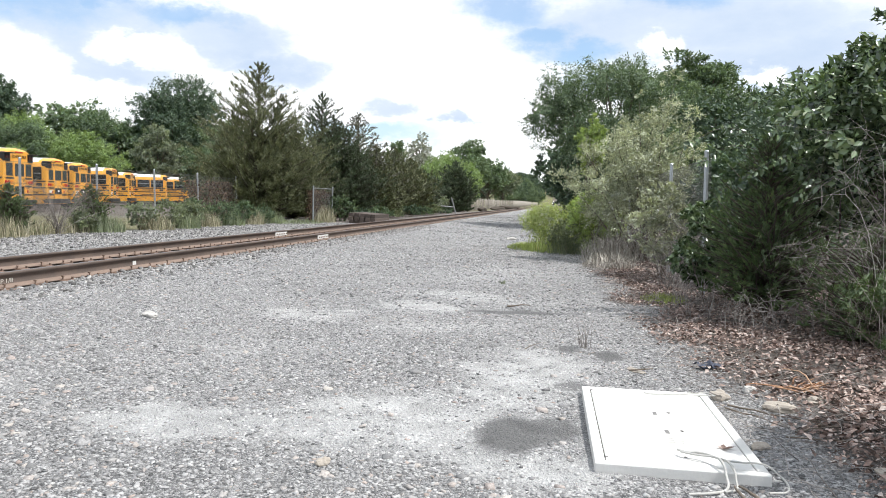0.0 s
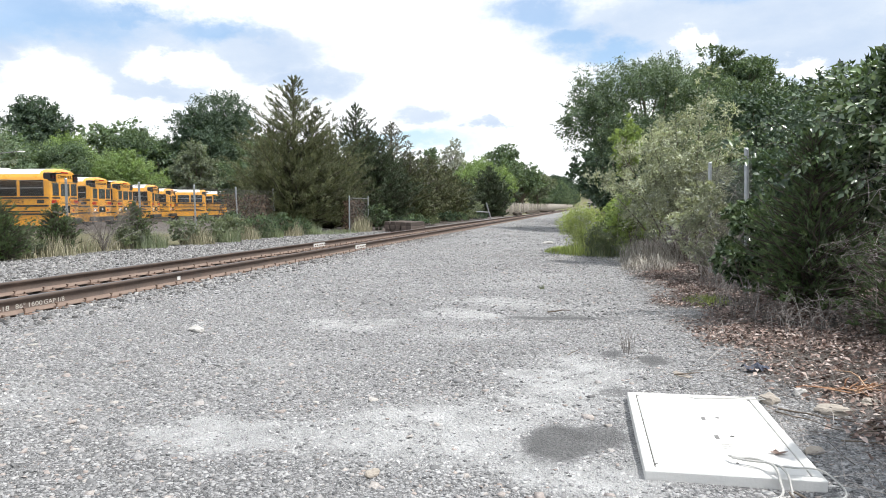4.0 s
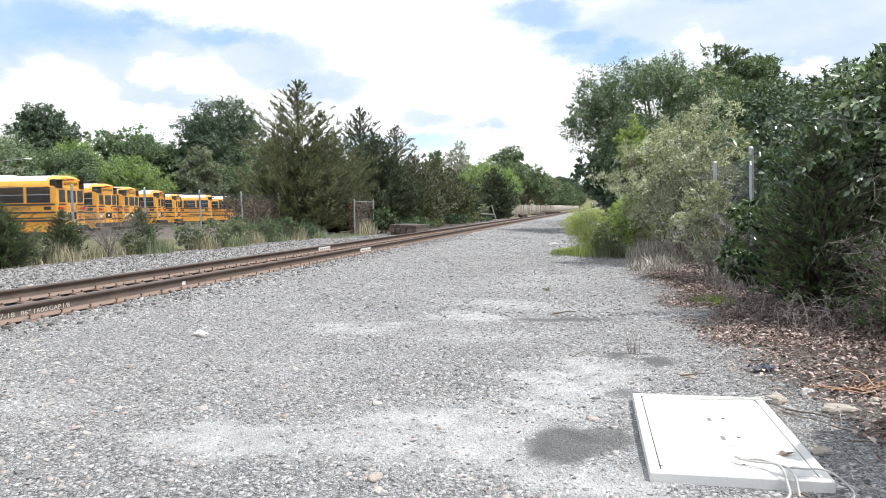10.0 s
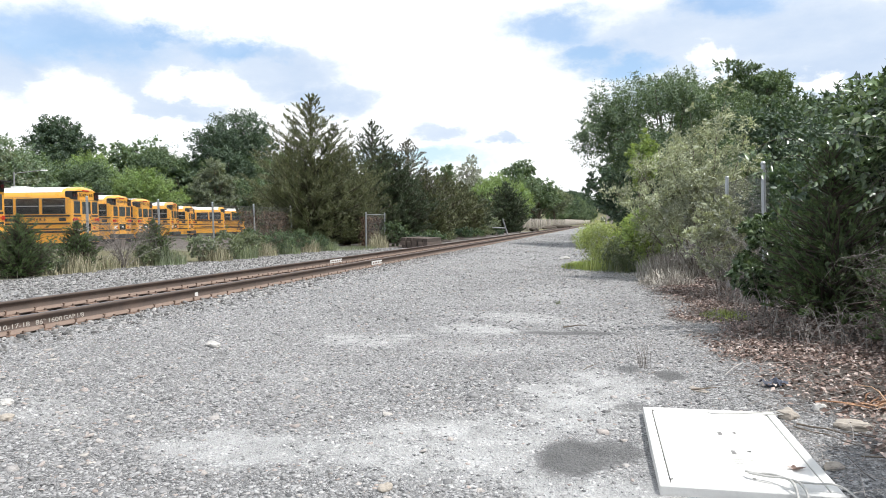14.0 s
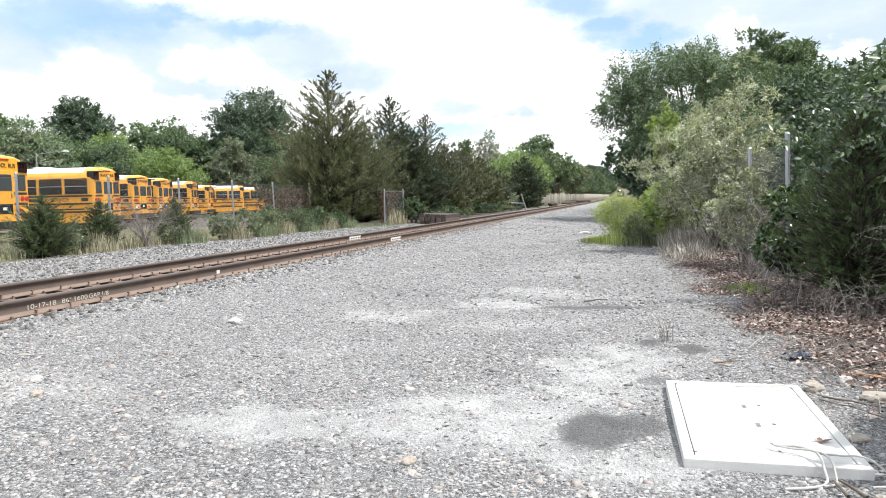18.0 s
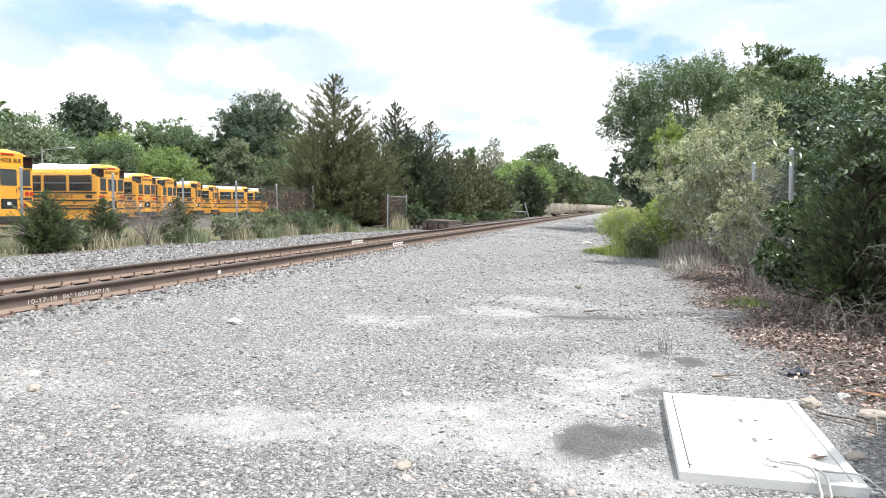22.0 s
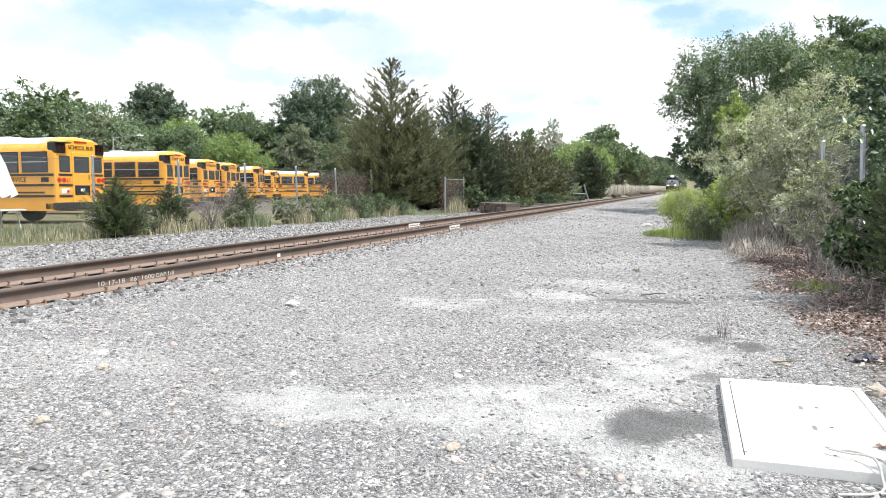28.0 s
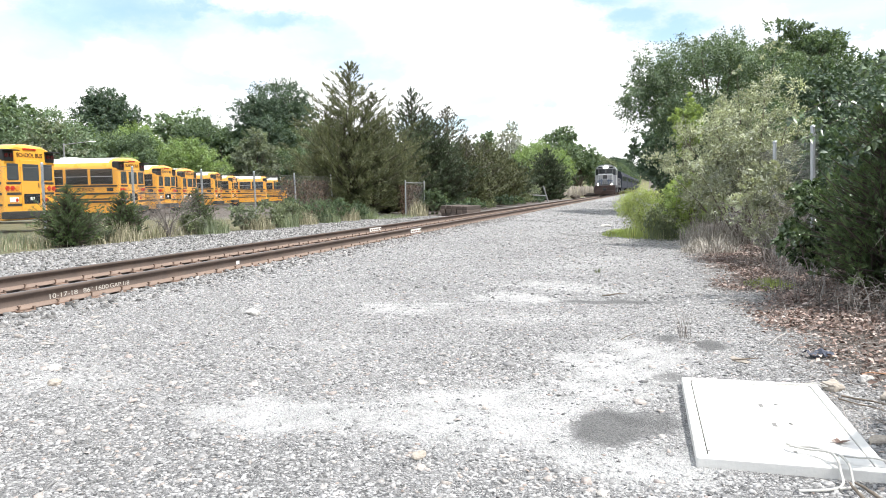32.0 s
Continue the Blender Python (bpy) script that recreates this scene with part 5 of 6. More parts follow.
    for s in (-1, 1):
        word = part("lettering", text_mesh("SERVICE", 0.24), M_BLACK, bus, "black SERVICE lettering")
        word.matrix_basis = Matrix.Translation((-1.65, s * 1.228, 1.53)) @ pose(0, 0, 0, 90, 0, 0 if s < 0 else 180)
        part("worn_word", boxes((-4.3, -2.6, s * 1.225 - 0.004, s * 1.225 + 0.004, 1.46, 1.6)), M_BLACK, bus)
        part("fleet_number", boxes((-0.62, -0.3, s * 1.225 - 0.004, s * 1.225 + 0.004, 1.45, 1.61)), M_BLACK, bus)
        part("side_slot", boxes((-2.2, -0.5, s * 1.225 - 0.01, s * 1.225 + 0.01, 1.06, 1.12), bevel=0.004), M_BLACK, bus)
    # wheels
    for x in (-3.1, -9.0):
        for s in (-1, 1):
            wh = part("wheel", rod(bmesh.new(), (x, s * 0.86, 0.5), (x, s * 1.14, 0.5), 0.5, seg=28), M_RUBBER, bus)
            part("rim", rod(bmesh.new(), (x, s * 1.1, 0.5), (x, s * 1.16, 0.5), 0.27, 0.2, seg=20), M_YELLOW, wh)
    part("chassis", boxes((-L + 0.4, -0.3, -0.8, 0.8, 0.42, 0.66), bevel=0.02), M_BLACK, bus)
    return bus


LOT_Z = 0.25
BUSES = [(-20.8, 19.4, 5), (-24.0, 28.7, 11), (-28.4, 37.2, 11), (-30.6, 42.6, 12), (-33.3, 50.5, 20), (-38.4, 61.0, 20), (-37.9, 66.5, 28), (-39.8, 74.3, 28)]


def park_buses():
    first = build_bus()
    for n, (x, y, turn) in enumerate(BUSES):
        m = pose(x, y, LOT_Z, 0, 0, turn) @ pose(0, 1.22, 0)
        if n == 0:
            first.matrix_basis = m
        else:
            copy_thing(first, m)


park_buses()

# ---------------------------------------------------------------- chain-link fences


def chain_fence(name, x, y0, y1, posts, h, label, r=0.035, wire=None):
    f = tagged(new(name), label, "fence")
    z = float(ground_z(x, (y0 + y1) / 2))
    bm = rod(bmesh.new(), (0, 0, -0.1), (0, 0, h + 0.08), r, seg=12)
    bmesh.ops.create_uvsphere(bm, u_segments=10, v_segments=5, radius=r * 1.15, matrix=Matrix.Translation((0, 0, h + 0.085)))
    me = bpy.data.meshes.new("post")
    bm.to_mesh(me), bm.free()
    me.materials.append(M_GALV)
    g = np.random.default_rng(int(abs(x) * 10))
    for y in posts:
        p = part("post", me, None, f)
        p.location, p.rotation_euler = (x, y, z), (g.normal(0, 0.012), g.normal(0, 0.012), 0)
    step_, n = 0.076, int((y1 - y0) / 0.076)
    a = y0 + np.arange(n) * step_
    paths = []
    rise = h - 0.05
    for s in (1, -1):
        for y in a:
            b = y + s * rise
            u0, u1 = y, b
            k0, k1 = 0.0, 1.0
            if s > 0 and u1 > y1:
                k1 = (y1 - u0) / rise
            if s < 0 and u1 < y0:
                k1 = (u0 - y0) / rise
            paths.append([(x + 0.03 + 0.003 * s, u0, z + 0.04, 0.0018), (x + 0.03 + 0.003 * s, u0 + (u1 - u0) * k1, z + 0.04 + rise * k1, 0.0018)])
        for y in (np.arange(int(rise / step_)) * step_ + step_):
            e = y0 if s > 0 else y1
            paths.append([(x + 0.03 + 0.003 * s, e, z + 0.04 + y, 0.0018), (x + 0.03 + 0.003 * s, e + s * (rise - y), z + 0.04 + rise, 0.0018)])
    V, F = tubes(paths, 3)
    part("chain_link", raw_mesh("chain_link", V, F, wire or M_WIRE), None, f, "thin grey diamond mesh")
    V, F = tubes([[(x + 0.03, y, z + h - 0.01 + 0.008 * math.sin(y * 2.1), 0.004) for y in np.linspace(y0, y1, 60)]], 4)
    part("tension_wire", raw_mesh("tension_wire", V, F, M_WIRE), None, f)
    return f


chain_fence("chain_link_fence", -14.6, 4.0, 36.0, [4.9, 8.2, 11.5, 14.77, 18.05, 21.45, 24.85, 28.1, 31.75], 1.93, "galvanised chain-link fence between the track and the bus lot")
chain_fence("chain_link_fence", 2.2, 11.45, 30.0, [11.5, 15.1, 19.8, 24.0, 28.0], 2.1, "overgrown galvanised chain-link fence beside the gravel", 0.033, M_WIRE_OLD)
panel = chain_fence("chain_link_fence", -11.4, 33.0, 35.9, [33.0, 35.9], 1.6, "short chain-link panel between two pale posts", 0.036)
part("top_rail", rod(bmesh.new(), (-11.4, 33.0, 1.86), (-11.4, 35.9, 1.86), 0.011), M_GALV, panel)


def dead_vines(x, y0, y1, h, n, seed):
    """A screen of dead brown vine leaves hanging on the mesh."""
    g = np.random.default_rng(seed)
    y, z = g.uniform(y0, y1, n), g.uniform(0, h, n)
    k = vnoise(y, z, 0.5, seed) > 0.36
    y, z = y[k], z[k]
    p = np.stack([x + g.normal(0, 0.08, len(y)), y, float(ground_z(x, y0)) + 0.03 + z], -1)
    L = g.uniform(0.06, 0.12, len(y))
    V, F = leaves(p, g.normal(0, 0.6, p.shape) + [0, 0, -0.5], unit(g.normal(0, 0.5, p.shape) + [1, 0, 0.2]), L, L * 0.6)
    tagged(new("dead_vines", raw_mesh("dead_vines", V, F, M_DEADBROWN)), "dead brown vines hanging on the chain-link fence", "vines", kind="stuff")


dead_vines(-14.75, 27.0, 35.5, 1.75, 9000, 181)
dead_vines(-11.65, 33.1, 35.8, 1.5, 3000, 182)

# ---------------------------------------------------------------- utility vault lid beside the gravel


SEAM = 0.12


def build_lid():
    lid = tagged(new("utility_vault_cover"), "white concrete utility vault cover set in the gravel", "vault cover")
    lid.matrix_basis = pose(0.66, 4.57, -0.015, 0.3, 0.2, 0.8)
    w, l = 0.435, 0.79
    part("frame", boxes((-w, w, -l, -l + 0.055, -0.08, 0.07), (-w, w, l - 0.055, l, -0.08, 0.07), (-w, -w + 0.055, -l + 0.055, l - 0.055, -0.08, 0.07),
                        (w - 0.055, w, -l + 0.055, l - 0.055, -0.08, 0.07), bevel=0.006), M_CONCRETE, lid, "pale concrete rim with worn edges")
    part("joint", boxes((-w + 0.05, w - 0.05, -l + 0.05, l - 0.05, 0.0, 0.058)), M_GROOVE, lid)
    g = 0.006
    for y0, y1 in ((-l + 0.055 + g, SEAM - 0.003), (SEAM + 0.003, l - 0.055 - g)):
        p = part("panel", boxes((-w + 0.055 + g, w - 0.055 - g, y0, y1, 0.01, 0.068), bevel=0.004), M_CONCRETE, lid)
    for x, y in ((0.0, 0.2), (0.02, -0.17)):
        s = part("lifting_slot", boxes((x - 0.012, x + 0.012, y - 0.035, y + 0.035, 0.05, 0.0695), bevel=0.0005), M_STAMP, lid, "dark recessed lifting slot")
        part("pin", rod(bmesh.new(), (x + 0.09, y + 0.03, 0.06), (x + 0.09, y + 0.03, 0.07), 0.012), M_GROOVE, lid)
    for x, y in ((-0.37, -0.68), (0.05, -0.6), (0.37, 0.7), (-0.37, 0.7)):
        part("bolt", rod(bmesh.new(), (x, y, 0.06), (x, y, 0.0705), 0.009, seg=8), M_STAMP, lid)
    part("stamped_lettering", boxes((-0.04, 0.1, -0.3, -0.29, 0.06, 0.0695), (-0.03, 0.09, -0.335, -0.325, 0.06, 0.0695), (-0.02, 0.08, -0.37, -0.36, 0.06, 0.0695)), M_CONC_SIDE, lid)
    # a dry leaf cluster stuck to the cover
    bm = bmesh.new()
    for a, ln in ((10, 0.07), (75, 0.04), (160, 0.035), (-60, 0.045)):
        c, s = math.cos(radians(a)), math.sin(radians(a))
        vs = [bm.verts.new((0.28 + c * u * ln - s * v, -0.42 + s * u * ln + c * v, 0.073 + 0.012 * u)) for u, v in ((0, -0.006), (0.5, -0.016), (1, 0), (0.5, 0.016), (0, 0.006))]
        bm.faces.new(vs)
    bmesh.ops.solidify(bm, geom=bm.faces[:], thickness=0.002)
    tagged(part("dead_leaf", bm, M_DEADLEAF), "dark dead leaf lying on the concrete cover", "leaf").matrix_basis = lid.matrix_basis.copy()


build_lid()


def rope(pts, r, label):
    cu = bpy.data.curves.new("rope", "CURVE")
    cu.dimensions, cu.bevel_depth, cu.bevel_resolution, cu.resolution_u = "3D", r, 2, 6
    sp = cu.splines.new("BEZIER")
    sp.bezier_points.add(len(pts) - 1)
    for b, p in zip(sp.bezier_points, pts):
        b.co, b.handle_left_type, b.handle_right_type = p, "AUTO", "AUTO"
    cu.materials.append(M_ROPE)
    return tagged(new("rope", cu), label, "rope")


ROPE = "weathered white rope trailing over the concrete cover"
rope([(0.64, 5.2, 0.08), (0.66, 5.16, 0.082), (0.8, 5.19, 0.082), (0.95, 5.23, 0.082), (1.08, 5.27, 0.085), (1.13, 5.3, 0.06)], 0.0035, ROPE)
rope([(0.62, 5.17, 0.082), (0.78, 5.17, 0.082), (1.0, 5.2, 0.083), (1.12, 5.22, 0.08)], 0.003, ROPE)
rope([(0.68, 4.0, 0.08), (0.72, 3.96, 0.082), (0.78, 3.95, 0.088), (0.84, 3.9, 0.09), (0.87, 3.8, 0.09), (0.875, 3.74, 0.05), (0.86, 3.64, 0.02), (0.78, 3.57, 0.02), (0.66, 3.53, 0.02)], 0.007, ROPE)
rope([(0.69, 3.97, 0.08), (0.76, 3.93, 0.082), (0.86, 3.88, 0.09), (0.91, 3.78, 0.085), (0.92, 3.72, 0.03), (0.9, 3.64, 0.018), (0.84, 3.6, 0.018)], 0.006, ROPE)
rope([(0.87, 3.86, 0.085), (0.98, 3.85, 0.085), (1.08, 3.84, 0.085), (1.13, 3.8, 0.06), (1.16, 3.7, 0.018), (1.05, 3.63, 0.018)], 0.005, ROPE)


# ---------------------------------------------------------------- single rocks and sticks


def rock(x, y, sx, sy, sz, seed, mat, label):
    g = np.random.default_rng(seed)
    bm = bmesh.new()
    bmesh.ops.create_icosphere(bm, subdivisions=3, radius=1.0)
    for v in bm.verts:
        n = noise.noise(v.co * 1.1 + Vector((seed, 0, 0))) * 0.45 + noise.noise(v.co * 3.1 + Vector((0, seed, 0))) * 0.16
        v.co *= 1 + n
        v.co.x *= sx / 2
        v.co.y *= sy / 2
        v.co.z *= sz / 2
    ob = part("rock", bm, mat)
    ob.matrix_basis = pose(x, y, float(ground_z(x, y)) + sz * 0.22, 0, 0, g.uniform(0, 360))
    return tagged(ob, label, "rock")


for n, (x, y, sx, sy, sz, mt, lb) in enumerate([
        (-4.12, 6.93, 0.16, 0.12, 0.08, M_ROCK_WHITE, "broken white stone lying on the gravel"), (-4.2, 7.03, 0.1, 0.08, 0.05, M_ROCK_WHITE, "small white stone chip on the gravel"),
        (1.2, 5.46, 0.13, 0.12, 0.1, M_ROCK, "round tan rock at the corner of the concrete cover"), (1.54, 5.2, 0.22, 0.14, 0.08, M_ROCK, "flat tan rock among dead leaves"),
        (1.47, 5.7, 0.13, 0.1, 0.07, M_ROCK_WHITE, "small white rock among dead leaves"), (1.2, 4.37, 0.1, 0.08, 0.05, M_ROCK, "small tan stone beside the concrete cover"),
        (1.85, 5.45, 0.16, 0.12, 0.06, M_ROCK, "tan rock half buried in leaf litter"), (-4.25, 4.34, 0.09, 0.08, 0.05, M_ROCK_WHITE, "white stone on the gravel"),
        (-4.0, 4.08, 0.1, 0.09, 0.05, M_ROCK, "brownish stone on the gravel"), (-3.48, 3.09, 0.09, 0.08, 0.06, M_ROCK, "square brown stone on the gravel"),
        (-1.16, 3.58, 0.08, 0.07, 0.05, M_ROCK, "yellowish stone on the gravel"), (1.05, 3.5, 0.07, 0.06, 0.05, M_ROCK, "tan stone before the cover"),
        (1.3, 3.55, 0.12, 0.09, 0.06, M_ROCK, "tan stone in the shade"), (0.69, 6.2, 0.24, 0.08, 0.03, M_ROCK, "flat sliver of tan stone on the gravel"),
        (1.75, 4.0, 0.2, 0.15, 0.06, M_ROCK, "flat tan rock in the shade"), (-1.7, 27.0, 0.4, 0.2, 0.14, M_ROCK_WHITE, "pale rock far along the gravel")]):
    rock(x, y, sx, sy, sz, n + 1, mt, lb)


def stick(x, y, ln, turn, r, seed):
    g = np.random.default_rng(seed)
    z = float(ground_z(x, y)) + r + 0.012
    c, s = math.cos(radians(turn)) * ln / 2, math.sin(radians(turn)) * ln / 2
    p = branch(g, (x - c, y - s, z), (x + c, y + s, z + 0.02), r, r * 0.5, 0.1, 7)
    V, F = tubes([p], 6)
    return tagged(new("stick", raw_mesh("stick", V, F, M_BARK, True)), "dry fallen stick lying on the ground", "stick")


for n, (x, y, ln, a, r) in enumerate([(-0.47, 9.52, 0.3, 10, 0.012), (0.72, 6.14, 0.2, 5, 0.008), (1.45, 5.05, 0.6, -35, 0.007), (1.9, 4.9, 0.5, 15, 0.008), (1.3, 4.95, 0.5, -60, 0.006),
                                     (1.65, 4.75, 0.35, 20, 0.006), (0.95, 3.56, 0.16, 120, 0.01), (0.9, 3.55, 0.14, 100, 0.01), (1.28, 3.4, 0.22, 80, 0.012), (1.6, 4.55, 0.4, -10, 0.005), (-0.2, 6.9, 0.25, 60, 0.005)]):
    stick(x, y, ln, a, r, 70 + n)

# ---------------------------------------------------------------- leaf litter, twigs, brambles, dry grass


def build_litter():
    p, g = strew(0.6, 4.5, 3.2, 19.0, 1500, 81, lambda x, y: litter_and_shade_at(x, y) * (0.35 + 0.9 * step(0.35, 0.65, vnoise(x, y, 0.8, 6))))
    p[:, 2] += 0.012 + g.uniform(0, 0.03, len(p))
    a = g.uniform(0, 2 * np.pi, len(p))
    way = np.stack([np.cos(a), np.sin(a), g.normal(0, 0.35, len(p))], -1)
    L = g.uniform(0.022, 0.065, len(p))
    V, F = leaves(p, way, unit(g.normal(0, 0.5, p.shape) + [0, 0, 1]), L, L * g.uniform(0.4, 0.7, len(p)), 0.3)
    tagged(new("leaf_litter", raw_mesh("leaf_litter", V, F, M_DEADLEAF)), "brown dead leaves scattered under the bushes", "leaf litter", kind="stuff")
    # fallen twigs
    g = np.random.default_rng(82)
    paths = []
    for n in range(900):
        y = g.uniform(3.4, 17)
        x = float(verge(y)) + abs(g.normal(0, 1.0)) - 0.25
        ln, t = g.uniform(0.1, 0.5), g.uniform(0, np.pi)
        z = float(ground_z(x, y)) + g.uniform(0.005, 0.05)
        r = g.uniform(0.0018, 0.004)
        c, s = math.cos(t) * ln / 2, math.sin(t) * ln / 2
        paths.append(branch(g, (x - c, y - s, z), (x + c, y + s, z + g.uniform(0, 0.06)), r, r * 0.5, 0.2, 4))
    V, F = tubes(paths, 3)
    tagged(new("fallen_twigs", raw_mesh("fallen_twigs", V, F, M_TWIG)), "grey fallen twigs lying in the leaf litter", "twigs", kind="stuff")


build_litter()


def bramble(x, y, rx, ry, h, n, seed, label, r=0.005, mat=None, name="bramble", category="bramble", arch=0.8, thin=4):
    """A tangle of bare arching stems."""
    g = np.random.default_rng(seed)
    paths = []
    for i in range(n):
        a = g.uniform(0, 2 * np.pi)
        k = g.uniform(0, 1) ** 0.6
        bx, by = x + rx * k * math.cos(a) * 0.7, y + ry * k * math.sin(a) * 0.7
        hh = h * g.uniform(0.35, 1.1)
        t = g.uniform(0, 2 * np.pi)
        reach = arch * h * g.uniform(0.3, 1.2)
        s = np.linspace(0, 1, 9)
        px, py = bx + math.cos(t) * reach * s ** 1.3, by + math.sin(t) * reach * s ** 1.3
        pz = float(ground_z(bx, by)) + hh * np.sin(s * np.pi * g.uniform(0.45, 0.85)) + 0.0
        wob = np.cumsum(g.normal(0, 0.02 * h, (9, 3)), 0) * s[:, None]
        rr = r * g.uniform(0.5, 1.2)
        p = np.stack([px, py, pz, rr * (1 - 0.7 * s)], -1)
        p[:, :3] += wob
        p[:, 2] = np.maximum(p[:, 2], float(ground_z(bx, by)) - 0.02)
        paths.append(p)
        for j in range(thin):
            q = int(g.integers(3, 8))
            d = unit(g.normal(0, 1, 3) + [0, 0, 0.4]) * g.uniform(0.1, 0.35) * h
            paths.append(branch(g, p[q, :3], p[q, :3] + d, rr * 0.5, rr * 0.2, 0.15, 4))
    root = tagged(new(name), label, category)
    root.location = (x, y, float(ground_z(x, y)))
    k = thin + 1
    for what, some in (("cane_tangle", paths[::k]), ("twig_tangle", [p for i, p in enumerate(paths) if i % k])):
        V, F = tubes(some, 4)
        ob = part(what, raw_mesh(what, V - np.array(root.location), F, mat or M_TWIG), None, root)
        tagged(ob, kind="stuff")
    return root


bramble(1.95, 12.8, 0.45, 1.5, 0.95, 60, 91, "arching tangle of bare grey bramble stems at the fence", 0.004, arch=1.5, thin=5)
bramble(2.3, 12.4, 0.3, 0.8, 1.5, 24, 98, "tall bare grey bramble canes at the fence post", 0.004, arch=1.2)
bramble(2.4, 14.4, 0.6, 1.6, 1.25, 70, 92, "tangle of bare grey bramble stems against the fence", 0.004, arch=1.5)
bramble(3.1, 8.1, 0.9, 0.9, 1.3, 22, 93, "leafless grey stems arching out of the thicket", 0.0024, mat=M_TWIG_DARK, arch=1.1, thin=7)
bramble(2.8, 7.1, 0.8, 0.7, 0.75, 20, 94, "leafless grey stems arching over the leaf litter", 0.0022, mat=M_TWIG_DARK, arch=1.3, thin=6)
bramble(3.3, 6.9, 0.6, 0.8, 1.9, 44, 95, "tall bare grey saplings and twigs", 0.003, thin=10)
tree("undergrowth", 3.1, 6.9, 0.95, 0.7, 4200, 0.06, M_JUNIPER, 99, "ragged low green shrub among the dead stems", "bush", low=0.02, stems=5, trunk_r=0.008, lobes=50, lobe=0.22, aspect=0.3, sparse=0.3)
bramble(1.9, 9.8, 0.7, 1.2, 0.45, 45, 96, "low heap of dead grey brush", 0.004, thin=6)
bramble(2.3, 8.3, 0.7, 0.6, 0.4, 36, 97, "low heap of dead grey brush", 0.004, thin=6)
tuft(1.35, 18.3, 0.8, 0.85, 700, M_STRAW, 101, "dry straw-coloured grass at the foot of the olive shrub", ry=0.9, width=0.016, lean=0.8)
tuft(1.15, 16.6, 0.6, 0.4, 500, M_STRAW, 102, "flattened dry grass beside the gravel", ry=0.8, width=0.014, lean=1.2)
tuft(1.55, 10.9, 0.35, 0.16, 500, M_WEED, 104, "low patch of yellow-green weeds", ry=0.5)
tuft(0.3, 7.06, 0.06, 0.4, 34, M_TWIG, 105, "thin wiry weed growing out of the gravel", "weed", "weed", width=0.005, lean=0.8)
tuft(-0.9, 12.4, 0.05, 0.12, 30, M_GRASS, 106, "small weed in the gravel", "weed", "weed", width=0.008, lean=0.6)
tuft(-0.05, 21.6, 0.85, 0.8, 700, M_WEED, 107, "tall clump of yellow-green flowering weeds", "weed_clump", "weeds", ry=1.1, width=0.013, lean=0.5)
tuft(0.45, 20.9, 0.75, 0.7, 700, M_GRASS, 108, "clump of tall green grass", ry=0.8, width=0.013, lean=0.5)
tuft(-0.75, 22.8, 0.8, 0.2, 1800, M_WEED, 109, "short yellow-green grass at the edge of the gravel", ry=1.6, width=0.016)
tree("flowering_weeds", -0.3, 21.9, 1.5, 0.95, 20000, 0.042, M_WEED, 110, "bushy yellow-green flowering weeds beside the gravel", "weeds", low=0.02, stems=8, trunk_r=0.006, lobes=120, lobe=0.17, aspect=0.3, flat=1.3, shoot=1.2)
tree("weed_bush", 0.35, 20.9, 1.05, 0.85, 11000, 0.06, M_GRASS, 114, "grey-green leafy weeds beside the gravel", "weeds", low=0.01, stems=8, trunk_r=0.006, lobes=110, lobe=0.17, aspect=0.3, flat=1.3)


def fronds():
    g = np.random.default_rng(111)
    paths = [branch(g, (1.85 + g.normal(0, 0.05), 5.75 + g.normal(0, 0.05), 0.05), (1.85 + g.normal(0, 0.17), 5.75 + g.normal(0, 0.16), 0.04 + g.uniform(0, 0.08)), 0.008, 0.003, 0.15, 6) for _ in range(22)]
    V, F = tubes(paths, 5)
    tagged(new("dead_branch", raw_mesh("dead_branch", V, F, M_PALMDRY)), "orange-brown dead cedar branch on the leaf litter", "branch")
    bm = bmesh.new()
    bmesh.ops.create_grid(bm, x_segments=14, y_segments=10, size=0.5)
    for v in bm.verts:
        v.co.x, v.co.y = v.co.x * 0.22, v.co.y * 0.13
        v.co.z = 0.03 + 0.05 * noise.noise(v.co * 12) + 0.03 * noise.noise(v.co * 30)
    bmesh.ops.solidify(bm, geom=bm.faces[:], thickness=0.004)
    rag = tagged(part("rag", bm, M_FABRIC), "crumpled dark blue-grey rag on the leaves", "rag")
    rag.matrix_basis = pose(1.31, 6.44, float(ground_z(1.31, 6.44)) + 0.01, 0, 0, 20)


fronds()

# ---------------------------------------------------------------- plants along the lot fence
JUN = "dark green young juniper growing at the fence"
cedar("juniper", -13.4, 14.25, 1.5, 0.8, 16000, 0.06, M_JUNIPER, 121, JUN, "juniper", tops=3, width=0.28)
cedar("juniper", -13.6, 16.4, 1.35, 0.6, 9000, 0.06, M_JUNIPER, 122, JUN, "juniper", tops=2, width=0.28)
cedar("juniper", -13.7, 19.8, 1.4, 0.6, 9000, 0.06, M_JUNIPER, 123, JUN, "juniper", tops=2, width=0.28)
bramble(-13.2, 17.7, 0.14, 0.16, 1.25, 46, 124, "bare grey leafless shrub beside the ballast", 0.0075, mat=M_TWIG_DARK, arch=1.5, name="bare_shrub", category="shrub", thin=12)
